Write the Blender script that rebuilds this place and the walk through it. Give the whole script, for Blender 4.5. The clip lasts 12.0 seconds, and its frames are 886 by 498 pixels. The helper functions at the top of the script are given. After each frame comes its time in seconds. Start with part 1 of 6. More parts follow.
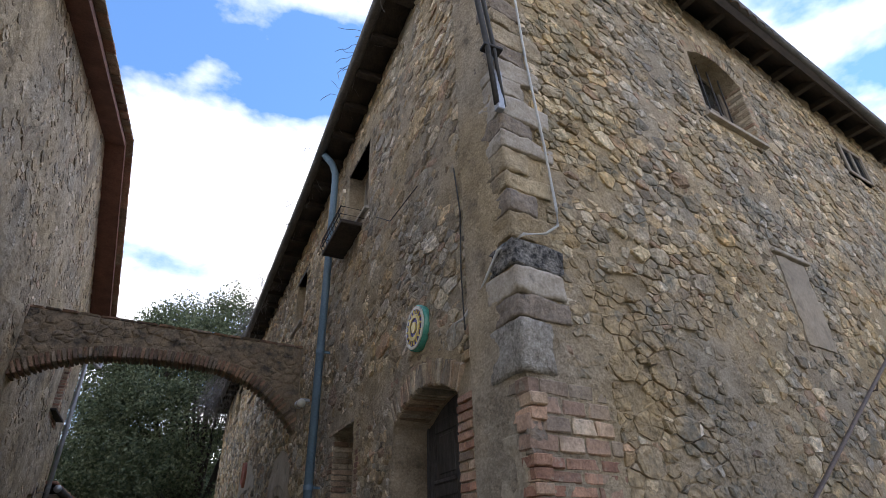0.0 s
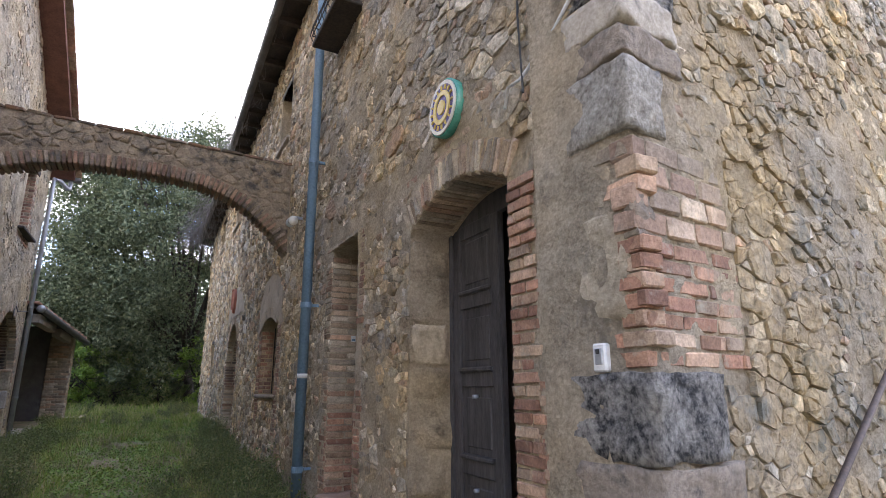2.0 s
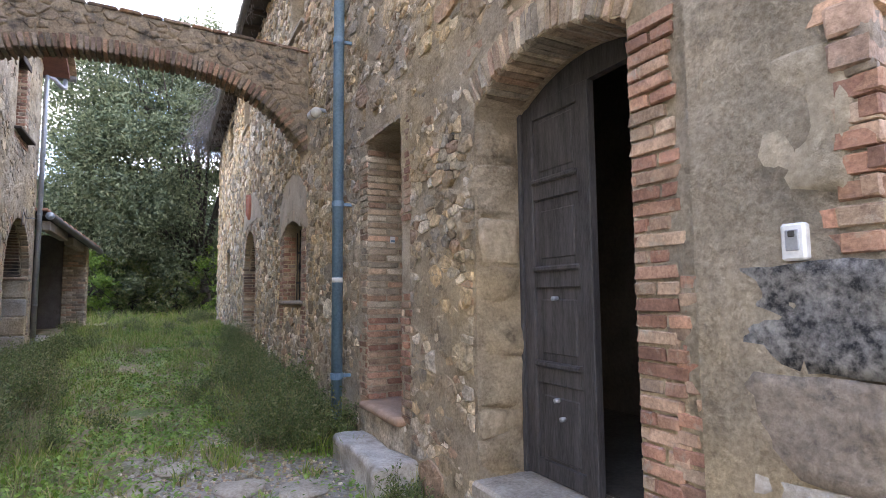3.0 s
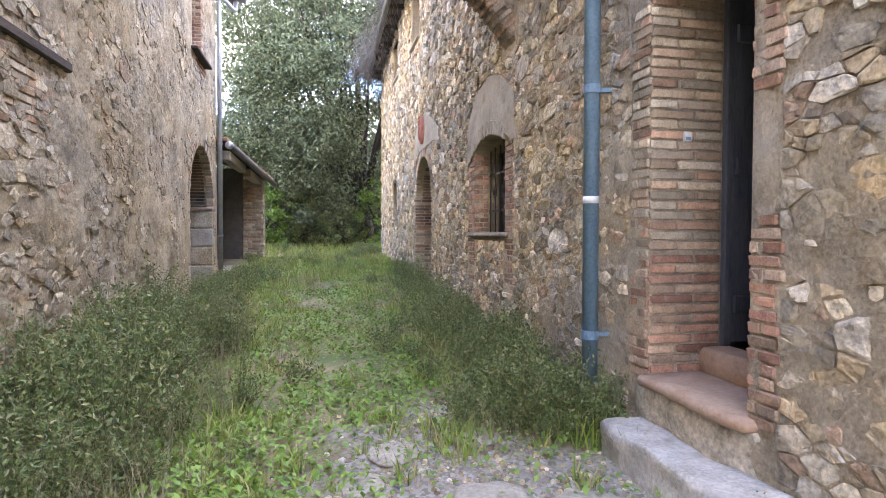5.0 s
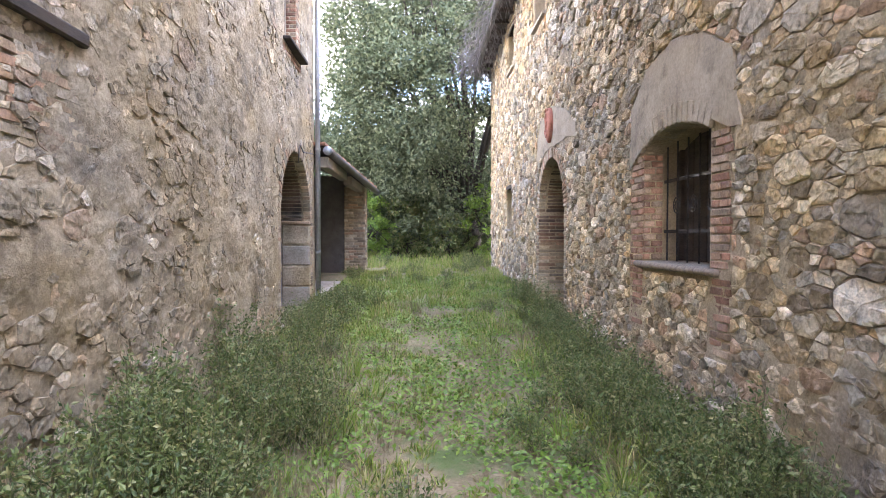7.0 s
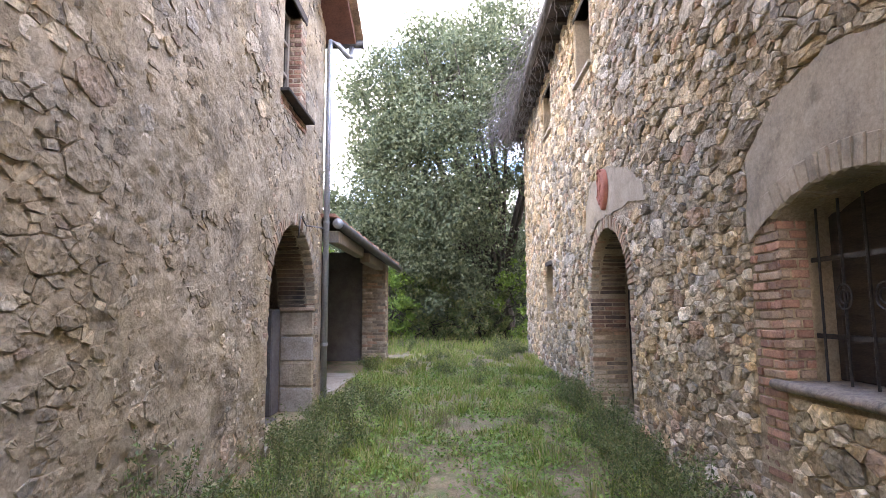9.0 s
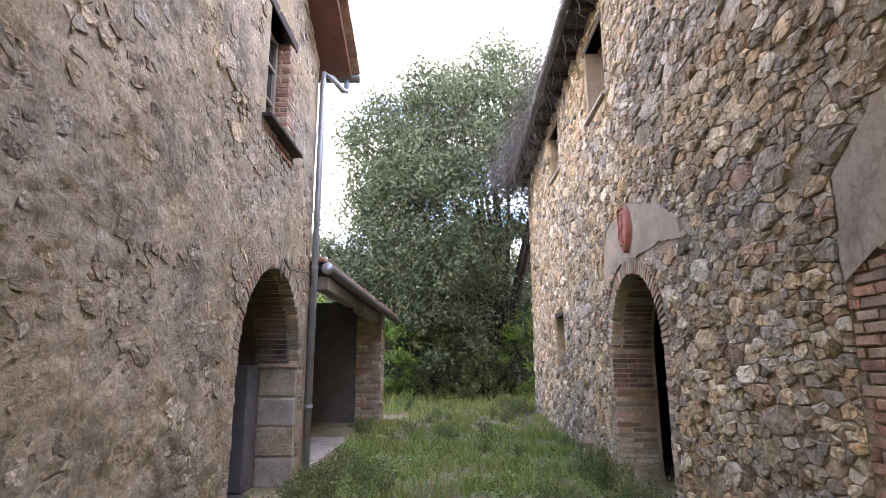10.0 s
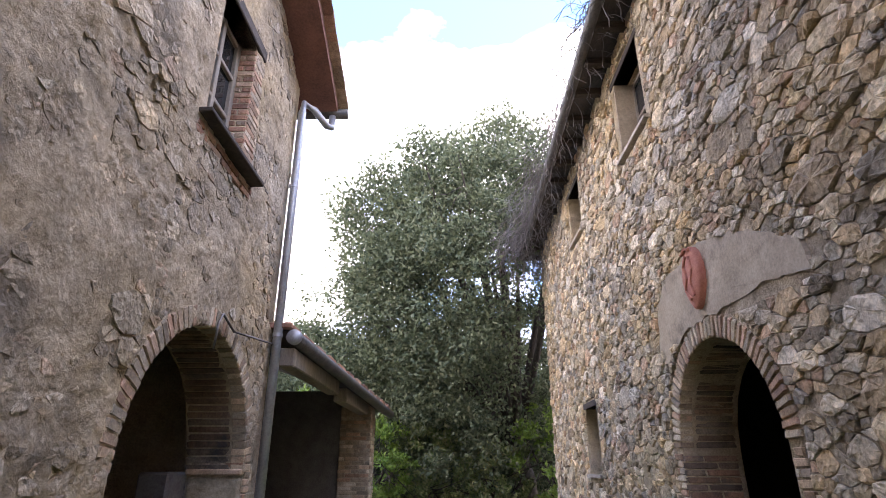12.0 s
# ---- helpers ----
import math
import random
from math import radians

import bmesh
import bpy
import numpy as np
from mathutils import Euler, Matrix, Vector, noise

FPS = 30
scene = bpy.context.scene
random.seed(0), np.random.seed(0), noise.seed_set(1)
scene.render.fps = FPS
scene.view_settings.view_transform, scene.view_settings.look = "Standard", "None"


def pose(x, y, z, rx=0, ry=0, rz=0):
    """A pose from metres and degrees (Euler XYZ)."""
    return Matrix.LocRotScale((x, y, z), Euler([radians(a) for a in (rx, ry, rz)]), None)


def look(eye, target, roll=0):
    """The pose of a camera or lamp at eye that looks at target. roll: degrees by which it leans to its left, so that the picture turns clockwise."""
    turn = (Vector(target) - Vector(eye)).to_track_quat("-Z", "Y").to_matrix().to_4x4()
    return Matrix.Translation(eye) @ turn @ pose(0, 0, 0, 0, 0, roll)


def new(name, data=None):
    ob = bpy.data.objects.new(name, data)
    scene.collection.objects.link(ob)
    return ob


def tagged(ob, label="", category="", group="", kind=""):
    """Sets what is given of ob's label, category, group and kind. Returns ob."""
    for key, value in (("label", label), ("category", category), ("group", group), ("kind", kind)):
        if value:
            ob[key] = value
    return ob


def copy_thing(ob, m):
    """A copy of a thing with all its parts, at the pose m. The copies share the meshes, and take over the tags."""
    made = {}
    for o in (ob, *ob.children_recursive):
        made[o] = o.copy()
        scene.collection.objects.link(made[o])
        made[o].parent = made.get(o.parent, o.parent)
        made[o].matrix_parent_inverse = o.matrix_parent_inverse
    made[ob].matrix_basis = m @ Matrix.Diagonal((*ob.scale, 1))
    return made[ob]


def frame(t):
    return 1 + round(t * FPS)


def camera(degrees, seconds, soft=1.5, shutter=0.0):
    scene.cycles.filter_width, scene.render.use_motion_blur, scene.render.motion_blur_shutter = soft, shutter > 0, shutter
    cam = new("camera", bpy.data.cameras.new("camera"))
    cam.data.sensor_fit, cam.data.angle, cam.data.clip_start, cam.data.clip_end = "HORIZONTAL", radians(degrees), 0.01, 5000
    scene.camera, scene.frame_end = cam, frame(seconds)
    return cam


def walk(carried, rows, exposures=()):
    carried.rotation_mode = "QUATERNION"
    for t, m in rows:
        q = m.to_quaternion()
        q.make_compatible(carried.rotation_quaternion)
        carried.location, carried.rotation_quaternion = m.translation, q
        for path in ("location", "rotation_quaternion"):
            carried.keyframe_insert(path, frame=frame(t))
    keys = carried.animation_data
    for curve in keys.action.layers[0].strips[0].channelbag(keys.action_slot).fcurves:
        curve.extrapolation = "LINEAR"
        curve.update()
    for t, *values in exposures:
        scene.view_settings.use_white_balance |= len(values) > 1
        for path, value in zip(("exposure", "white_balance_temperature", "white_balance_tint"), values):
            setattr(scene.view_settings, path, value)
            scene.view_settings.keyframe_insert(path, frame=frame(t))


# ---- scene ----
cam = camera(77.4, 12.0, 0.9)
PATH = [
    (0, (-0.015, 0.428, 1.566), (0.746, 1.995, 2.548), -1.6),
    (0.5, (0.007, 0.686, 1.542), (0.815, 2.3, 2.405), -1.3),
    (1, (0.125, 0.971, 1.537), (0.969, 2.621, 2.289), -1.2),
    (1.5, (0.18, 1.243, 1.507), (1.047, 2.926, 2.15), -0.8),
    (2, (0.136, 1.57, 1.486), (1.032, 3.291, 1.97), -0.3),
    (2.5, (0.086, 1.895, 1.458), (1.004, 3.645, 1.765), -0.5),
    (2.7, (0.076, 2.047, 1.462), (0.997, 3.805, 1.703), -0.7),
    (4.3, (-0.2, 3.493, 1.279), (0.459, 5.382, 1.298), 0.3),
    (4.5, (-0.205, 3.709, 1.31), (0.39, 5.619, 1.307), 0.3),
    (5, (-0.242, 4.17, 1.37), (0.185, 6.123, 1.314), 0.1),
    (5.5, (-0.302, 4.642, 1.476), (-0.02, 6.621, 1.413), 0.1),
    (6, (-0.324, 5.132, 1.538), (-0.13, 7.121, 1.477), 0.0),
    (6.5, (-0.351, 5.581, 1.572), (-0.215, 7.575, 1.511), 0.0),
    (6.7, (-0.373, 5.79, 1.591), (-0.263, 7.786, 1.533), 0.0),
    (8.3, (-0.341, 7.182, 1.829), (-0.361, 9.18, 1.913), -0.3),
    (8.5, (-0.341, 7.351, 1.837), (-0.365, 9.347, 1.96), -0.3),
    (9, (-0.342, 7.813, 1.85), (-0.371, 9.801, 2.066), -0.3),
    (9.5, (-0.351, 8.253, 1.857), (-0.38, 10.229, 2.165), -0.2),
    (10, (-0.376, 8.719, 1.884), (-0.404, 10.677, 2.288), -0.2),
    (10.5, (-0.366, 9.21, 1.89), (-0.393, 11.148, 2.383), -0.2),
    (11, (-0.382, 9.66, 1.871), (-0.412, 11.575, 2.447), -0.1),
    (11.5, (-0.408, 10.112, 1.878), (-0.439, 12.001, 2.534), -0.1),
    (12, (-0.421, 10.574, 1.897), (-0.453, 12.434, 2.631), -0.1),
]
walk(cam, [(t, look(eye, target, roll)) for t, eye, target, roll in PATH],
     [(0, 0.3, 6450, 13), (0.5, 0.6, 6460, 13), (1, 0.95, 6480, 14), (1.5, 1.27, 6500, 15), (2, 1.6, 6510, 16), (2.5, 1.92, 6520, 16),
      (4.5, 2.88, 6560, 18), (5.5, 3.06, 6640, 19), (6.5, 3.12, 6680, 18), (8.5, 2.94, 6680, 21), (9.5, 2.6, 6700, 22), (10.5, 2.26, 6740, 23), (12, 2.06, 6760, 24)])

# ---- light ----
SUN_EL, SUN_AZ = radians(66), radians(85)
world = bpy.data.worlds.new("world")
scene.world = world
world.use_nodes = True
wn, wl = world.node_tree.nodes, world.node_tree.links
wn.clear()
sky = wn.new("ShaderNodeTexSky")
sky.sky_type, sky.sun_disc, sky.sun_elevation, sky.sun_rotation = "NISHITA", False, SUN_EL, SUN_AZ
sky.dust_density, sky.ozone_density = 0.1, 4.0
coord = wn.new("ShaderNodeTexCoord")
cloud = wn.new("ShaderNodeTexNoise")
cloud.inputs["Scale"].default_value, cloud.inputs["Detail"].default_value = 2.3, 9.0
cloud.inputs["Roughness"].default_value = 0.52
stretch = wn.new("ShaderNodeMapping")
stretch.inputs["Scale"].default_value = (1.0, 1.0, 1.9)
stretch.inputs["Location"].default_value = (0.35, 0.2, 0.1)
ramp = wn.new("ShaderNodeValToRGB")
ramp.color_ramp.elements[0].position, ramp.color_ramp.elements[1].position = 0.465, 0.585
mixer = wn.new("ShaderNodeMix")
mixer.data_type = "RGBA"
mixer.inputs["B"].default_value = (11.5, 11.5, 11.8, 1)
back = wn.new("ShaderNodeBackground")
back.inputs["Strength"].default_value = 0.15
wout = wn.new("ShaderNodeOutputWorld")
wl.new(coord.outputs["Generated"], stretch.inputs["Vector"])
wl.new(stretch.outputs["Vector"], cloud.inputs["Vector"])
# cumulus lies thick towards the horizon and opens overhead
aim = wn.new("ShaderNodeSeparateXYZ")
bank = wn.new("ShaderNodeMapRange")
bank.inputs["From Min"].default_value, bank.inputs["From Max"].default_value = 0.46, 0.70
bank.inputs["To Min"].default_value, bank.inputs["To Max"].default_value = 0.075, -0.075
cover_sum = wn.new("ShaderNodeMath")
wl.new(coord.outputs["Generated"], aim.inputs["Vector"])
wl.new(aim.outputs["Z"], bank.inputs["Value"])
wl.new(cloud.outputs["Fac"], cover_sum.inputs[0])
wl.new(bank.outputs["Result"], cover_sum.inputs[1])
wl.new(cover_sum.outputs[0], ramp.inputs["Fac"])
wl.new(ramp.outputs["Color"], mixer.inputs["Factor"])
vivid = wn.new("ShaderNodeHueSaturation")
vivid.inputs["Saturation"].default_value, vivid.inputs["Value"].default_value = 1.12, 1.6
wl.new(sky.outputs["Color"], vivid.inputs["Color"])
wl.new(vivid.outputs["Color"], mixer.inputs["A"])
wl.new(mixer.outputs["Result"], back.inputs["Color"])
wl.new(back.outputs["Background"], wout.inputs["Surface"])
sun = new("sun", bpy.data.lights.new("sun", "SUN"))
sun.data.energy, sun.data.angle, sun.data.color = 0.8, radians(60), (1.0, 0.97, 0.92)
sun.matrix_world = look((0, 0, 0), (-math.sin(SUN_AZ) * math.cos(SUN_EL), -math.cos(SUN_AZ) * math.cos(SUN_EL), -math.sin(SUN_EL)))

# ---- materials ----


STONES = [(0.517, 0.396, 0.244), (0.579, 0.474, 0.323), (0.394, 0.300, 0.187), (0.641, 0.546, 0.408), (0.357, 0.300, 0.221), (0.517, 0.372, 0.204),
          (0.715, 0.635, 0.516), (0.456, 0.384, 0.289), (0.554, 0.426, 0.261), (0.296, 0.228, 0.153), (0.591, 0.492, 0.340), (0.468, 0.306, 0.199),
          (0.431, 0.384, 0.317), (0.530, 0.462, 0.357)]


def material(name, low, high, scale=6.0, rough=0.9, bump=0.35, grain=60.0, random_by="", spread=0.0, stain=None, stain_scale=1.2,
             stain_at=0.58, metal=0.0, ramp_colors=None, stretch_by=(1, 1, 1), distance=0.01, contrast=1.6, tone=0.0):
    """Two-scale noise between two base colours, an optional ramp picked per piece, an optional stain, and bump."""
    m = bpy.data.materials.new(name)
    m.use_nodes = True
    n, l = m.node_tree.nodes, m.node_tree.links
    b = n["Principled BSDF"]
    b.inputs["Roughness"].default_value, b.inputs["Metallic"].default_value = rough, metal
    g = n.new("ShaderNodeNewGeometry")
    mp = n.new("ShaderNodeMapping")
    mp.inputs["Scale"].default_value = stretch_by
    l.new(g.outputs["Position"], mp.inputs["Vector"])
    broad, fine = n.new("ShaderNodeTexNoise"), n.new("ShaderNodeTexNoise")
    for node, s, d in ((broad, scale, 6.0), (fine, grain, 8.0)):
        node.inputs["Scale"].default_value, node.inputs["Detail"].default_value = s, d
        node.inputs["Roughness"].default_value = 0.65
        l.new(mp.outputs["Vector"], node.inputs["Vector"])
    blend = n.new("ShaderNodeMix")
    blend.data_type = "RGBA"
    blend.inputs["A"].default_value, blend.inputs["B"].default_value = (*low, 1), (*high, 1)
    add = n.new("ShaderNodeMath")
    add.operation = "MULTIPLY_ADD"
    add.inputs[1].default_value = 1.25 * contrast
    l.new(fine.outputs["Fac"], add.inputs[0])
    half = n.new("ShaderNodeMath")
    half.operation = "MULTIPLY_ADD"
    half.inputs[1].default_value, half.inputs[2].default_value = 1.3 * contrast, 0.5 - 1.275 * contrast
    l.new(broad.outputs["Fac"], half.inputs[0])
    l.new(half.outputs[0], add.inputs[2])
    add.use_clamp = True
    l.new(add.outputs[0], blend.inputs["Factor"])
    color = blend.outputs["Result"]
    if random_by:
        src = g.outputs["Random Per Island"] if random_by == "island" else n.new("ShaderNodeObjectInfo").outputs["Random"]
        if ramp_colors:
            r = n.new("ShaderNodeValToRGB")
            r.color_ramp.interpolation = "CONSTANT"
            while len(r.color_ramp.elements) < len(ramp_colors):
                r.color_ramp.elements.new(0.5)
            for k, c in enumerate(ramp_colors):
                r.color_ramp.elements[k].position, r.color_ramp.elements[k].color = k / len(ramp_colors), (*c, 1)
            l.new(src, r.inputs["Fac"])
            tint = n.new("ShaderNodeMix")
            tint.data_type = "RGBA"
            tint.inputs["Factor"].default_value = spread
            l.new(color, tint.inputs["A"])
            mul = n.new("ShaderNodeMix")
            mul.data_type, mul.blend_type = "RGBA", "MULTIPLY"
            mul.inputs["Factor"].default_value = 1.0
            soft_mul = n.new("ShaderNodeMapRange")
            soft_mul.inputs["To Min"].default_value, soft_mul.inputs["To Max"].default_value = 0.5, 1.45
            l.new(add.outputs[0], soft_mul.inputs["Value"])
            l.new(r.outputs["Color"], mul.inputs["A"])
            l.new(soft_mul.outputs["Result"], mul.inputs["B"])
            l.new(mul.outputs["Result"], tint.inputs["B"])
            color = tint.outputs["Result"]
        wn2 = n.new("ShaderNodeTexWhiteNoise")
        wn2.noise_dimensions = "1D"
        l.new(src, wn2.inputs["W"])
        mr = n.new("ShaderNodeMapRange")
        mr.inputs["To Min"].default_value, mr.inputs["To Max"].default_value = 0.62, 1.36
        l.new(wn2.outputs["Value"], mr.inputs["Value"])
        hsv = n.new("ShaderNodeHueSaturation")
        l.new(mr.outputs["Result"], hsv.inputs["Value"])
        l.new(color, hsv.inputs["Color"])
        color = hsv.outputs["Color"]
    if stain:
        sn, sr, sm = n.new("ShaderNodeTexNoise"), n.new("ShaderNodeValToRGB"), n.new("ShaderNodeMix")
        sn.inputs["Scale"].default_value, sn.inputs["Detail"].default_value = stain_scale, 10.0
        sn.inputs["Roughness"].default_value = 0.7
        sr.color_ramp.elements[0].position, sr.color_ramp.elements[1].position = stain_at, stain_at + 0.14
        sm.data_type = "RGBA"
        sm.inputs["B"].default_value = (*stain, 1)
        l.new(g.outputs["Position"], sn.inputs["Vector"])
        l.new(sn.outputs["Fac"], sr.inputs["Fac"])
        l.new(sr.outputs["Color"], sm.inputs["Factor"])
        l.new(color, sm.inputs["A"])
        color = sm.outputs["Result"]
    if tone:
        tn, tr, tm = n.new("ShaderNodeTexNoise"), n.new("ShaderNodeValToRGB"), n.new("ShaderNodeMix")
        tn.inputs["Scale"].default_value, tn.inputs["Detail"].default_value = 0.75, 7.0
        l.new(g.outputs["Position"], tn.inputs["Vector"])
        tr.color_ramp.elements[0].position, tr.color_ramp.elements[1].position = 0.36, 0.64
        tr.color_ramp.elements[0].color, tr.color_ramp.elements[1].color = (0.78, 0.80, 0.84, 1), (1.0, 0.92, 0.74, 1)
        mid_tone = tr.color_ramp.elements.new(0.5)
        mid_tone.color = (1.0, 0.97, 0.93, 1)
        tm.data_type, tm.blend_type = "RGBA", "MULTIPLY"
        tm.inputs["Factor"].default_value = tone
        l.new(tn.outputs["Fac"], tr.inputs["Fac"])
        l.new(color, tm.inputs["A"])
        l.new(tr.outputs["Color"], tm.inputs["B"])
        color = tm.outputs["Result"]
    l.new(color, b.inputs["Base Color"])
    if bump:
        bp = n.new("ShaderNodeBump")
        bp.inputs["Strength"].default_value, bp.inputs["Distance"].default_value = bump, distance
        mid = n.new("ShaderNodeTexNoise")
        mid.inputs["Scale"].default_value, mid.inputs["Detail"].default_value = grain * 0.35, 9.0
        mid.inputs["Roughness"].default_value = 0.7
        l.new(mp.outputs["Vector"], mid.inputs["Vector"])
        if random_by == "island" or ramp_colors is STONES:
            chip = n.new("ShaderNodeTexVoronoi")
            chip.inputs["Scale"].default_value = 22.0
            l.new(mp.outputs["Vector"], chip.inputs["Vector"])
            rise = n.new("ShaderNodeMath")
            rise.operation = "MULTIPLY_ADD"
            rise.inputs[1].default_value = 0.45
            l.new(chip.outputs["Distance"], rise.inputs[0])
            l.new(mid.outputs["Fac"], rise.inputs[2])
            l.new(rise.outputs[0], bp.inputs["Height"])
        else:
            l.new(mid.outputs["Fac"], bp.inputs["Height"])
        l.new(bp.outputs["Normal"], b.inputs["Normal"])
    return m


M_STONE = material("rubble_stone", (0.23, 0.185, 0.125), (0.52, 0.44, 0.33), 9, 0.92, 1.0, 32, "island", 0.75, (0.13, 0.11, 0.08), 6.0, 0.61,
                   ramp_colors=STONES, distance=0.035, tone=0.85)
M_STONE_P = material("rubble_stone_piece", (0.23, 0.185, 0.125), (0.52, 0.44, 0.33), 9, 0.92, 1.0, 32, "object", 0.75, (0.13, 0.11, 0.08), 6.0, 0.61,
                     ramp_colors=STONES, distance=0.035, tone=0.85)
M_STONE_F = material("lichened_rubble_stone", (0.22, 0.185, 0.135), (0.48, 0.42, 0.33), 9, 0.93, 1.0, 32, "island", 0.7, (0.20, 0.19, 0.155), 3.2, 0.5,
                     ramp_colors=STONES, distance=0.035, tone=1.0)
M_STONE_L = material("render_washed_stone", (0.24, 0.195, 0.135), (0.50, 0.425, 0.32), 5, 0.94, 1.0, 34, "island", 0.45, (0.17, 0.145, 0.115), 3.0, 0.55,
                     ramp_colors=STONES, distance=0.04, tone=0.7)
M_MORTAR = material("lime_mortar", (0.26, 0.205, 0.135), (0.58, 0.48, 0.345), 2.6, 0.95, 1.0, 50, stain=(0.19, 0.155, 0.11), stain_scale=3.6, stain_at=0.55, distance=0.06, tone=0.9)
M_MORTAR_L = material("weathered_render", (0.27, 0.215, 0.14), (0.58, 0.48, 0.345), 2.8, 0.95, 1.0, 30, stain=(0.19, 0.155, 0.11), stain_scale=1.6,
                      stain_at=0.52, distance=0.05, tone=0.7)
M_PLASTER = material("grey_lime_plaster", (0.25, 0.205, 0.15), (0.43, 0.36, 0.275), 2.2, 0.92, 0.7, 40, stain=(0.19, 0.16, 0.12), stain_scale=3.4, stain_at=0.52, distance=0.014, tone=0.5)
BRICKS = [(0.31, 0.155, 0.10), (0.35, 0.195, 0.125), (0.37, 0.25, 0.17), (0.26, 0.13, 0.09), (0.34, 0.25, 0.17), (0.38, 0.29, 0.205), (0.30, 0.175, 0.12)]
M_BRICK = material("old_brick", (0.27, 0.13, 0.08), (0.42, 0.27, 0.17), 12, 0.9, 0.8, 70, "object", 0.75, (0.34, 0.295, 0.225), 9.0, 0.56,
                   ramp_colors=BRICKS, distance=0.012)
PALE = [(0.40, 0.33, 0.235), (0.37, 0.27, 0.18), (0.45, 0.385, 0.29), (0.37, 0.22, 0.145), (0.33, 0.285, 0.22), (0.28, 0.225, 0.165), (0.40, 0.28, 0.19)]
M_PALE = material("pale_brick", (0.30, 0.21, 0.13), (0.44, 0.34, 0.22), 12, 0.9, 0.8, 70, "object", 0.75, (0.2, 0.17, 0.12), 6.0, 0.62,
                  ramp_colors=PALE, distance=0.012)
M_OLD_BLOCK = material("pink_tan_block", (0.27, 0.18, 0.12), (0.46, 0.36, 0.26), 9, 0.92, 0.9, 50, "object", 0.6, (0.16, 0.14, 0.115), 6.0, 0.56,
                       ramp_colors=[(0.40, 0.30, 0.22), (0.36, 0.22, 0.155), (0.44, 0.36, 0.27), (0.38, 0.27, 0.19)], distance=0.014, tone=0.5)
DARKB = [(0.21, 0.125, 0.085), (0.27, 0.15, 0.10), (0.18, 0.13, 0.10), (0.31, 0.19, 0.12), (0.25, 0.20, 0.15)]
M_ARCH_BRICK = material("weathered_arch_brick", (0.18, 0.11, 0.075), (0.34, 0.22, 0.15), 12, 0.92, 0.8, 70, "object", 0.8, (0.10, 0.085, 0.07), 5.0, 0.52,
                        ramp_colors=DARKB, distance=0.012)
# near-black brick: the shade under the arch soffits is put into its colour
M_SHADED_BRICK = material("shade_darkened_brick", (0.05, 0.04, 0.032), (0.15, 0.115, 0.085), 7, 0.95, 0.7, 60, "object", 0.5, (0.03, 0.027, 0.024), 2.5, 0.5,
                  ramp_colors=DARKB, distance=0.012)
M_ARCH = material("lichened_masonry", (0.17, 0.13, 0.09), (0.38, 0.29, 0.19), 6, 0.95, 1.0, 40, stain=(0.08, 0.068, 0.055), stain_scale=4, stain_at=0.5,
                  distance=0.03)
M_TUFA = material("black_pitted_stone", (0.03, 0.029, 0.03), (0.42, 0.39, 0.35), 8, 0.95, 1.0, 36, distance=0.09, contrast=2.2)
M_WHITE_STONE = material("pale_block", (0.19, 0.165, 0.13), (0.54, 0.49, 0.42), 7, 0.92, 1.0, 38, stain=(0.17, 0.15, 0.12), stain_scale=7, stain_at=0.52, distance=0.05, contrast=2.0)
M_WOOD = material("weathered_door_wood", (0.018, 0.016, 0.016), (0.085, 0.078, 0.076), 3, 0.75, 0.6, 30, stretch_by=(6, 6, 0.6), distance=0.006)
M_WOOD_BLUE = material("blue_grey_door_wood", (0.03, 0.034, 0.045), (0.08, 0.085, 0.10), 3, 0.7, 0.5, 30, stretch_by=(6, 6, 0.6), distance=0.006)
M_FRAME = material("greyed_window_wood", (0.16, 0.13, 0.10), (0.33, 0.28, 0.22), 4, 0.8, 0.5, 40, stretch_by=(5, 5, 0.8), distance=0.005)
M_DARK_WOOD = material("old_beam_wood", (0.022, 0.017, 0.014), (0.075, 0.055, 0.042), 3, 0.85, 0.6, 30, stretch_by=(1, 1, 6), distance=0.01)
M_TILE = material("terracotta_roof_tile", (0.22, 0.10, 0.06), (0.40, 0.22, 0.14), 7, 0.9, 0.6, 50, "island", 0.5, (0.16, 0.14, 0.10), 4, 0.58,
                  ramp_colors=BRICKS)
M_SOFFIT = material("red_brown_soffit", (0.11, 0.05, 0.038), (0.22, 0.10, 0.07), 4, 0.85, 0.5, 40)
M_PIPE = material("blue_grey_painted_pipe", (0.095, 0.16, 0.225), (0.16, 0.25, 0.33), 5, 0.45, 0.15, 40, stain=(0.11, 0.10, 0.09), stain_scale=6, stain_at=0.66)
M_ZINC = material("grey_zinc", (0.30, 0.31, 0.33), (0.44, 0.45, 0.47), 5, 0.45, 0.15, 40, metal=0.5, stain=(0.2, 0.19, 0.18), stain_scale=5, stain_at=0.6)
M_GUTTER = material("dark_gutter", (0.06, 0.055, 0.05), (0.13, 0.12, 0.11), 5, 0.6, 0.3, 40)
M_IRON = material("black_wrought_iron", (0.012, 0.012, 0.013), (0.05, 0.042, 0.036), 20, 0.6, 0.3, 60, metal=0.4)
M_RUST = material("rusty_rail_iron", (0.04, 0.03, 0.026), (0.12, 0.08, 0.06), 20, 0.7, 0.3, 60, metal=0.3)
M_TERRA = material("red_terracotta", (0.30, 0.10, 0.065), (0.45, 0.18, 0.12), 14, 0.85, 0.4, 60)
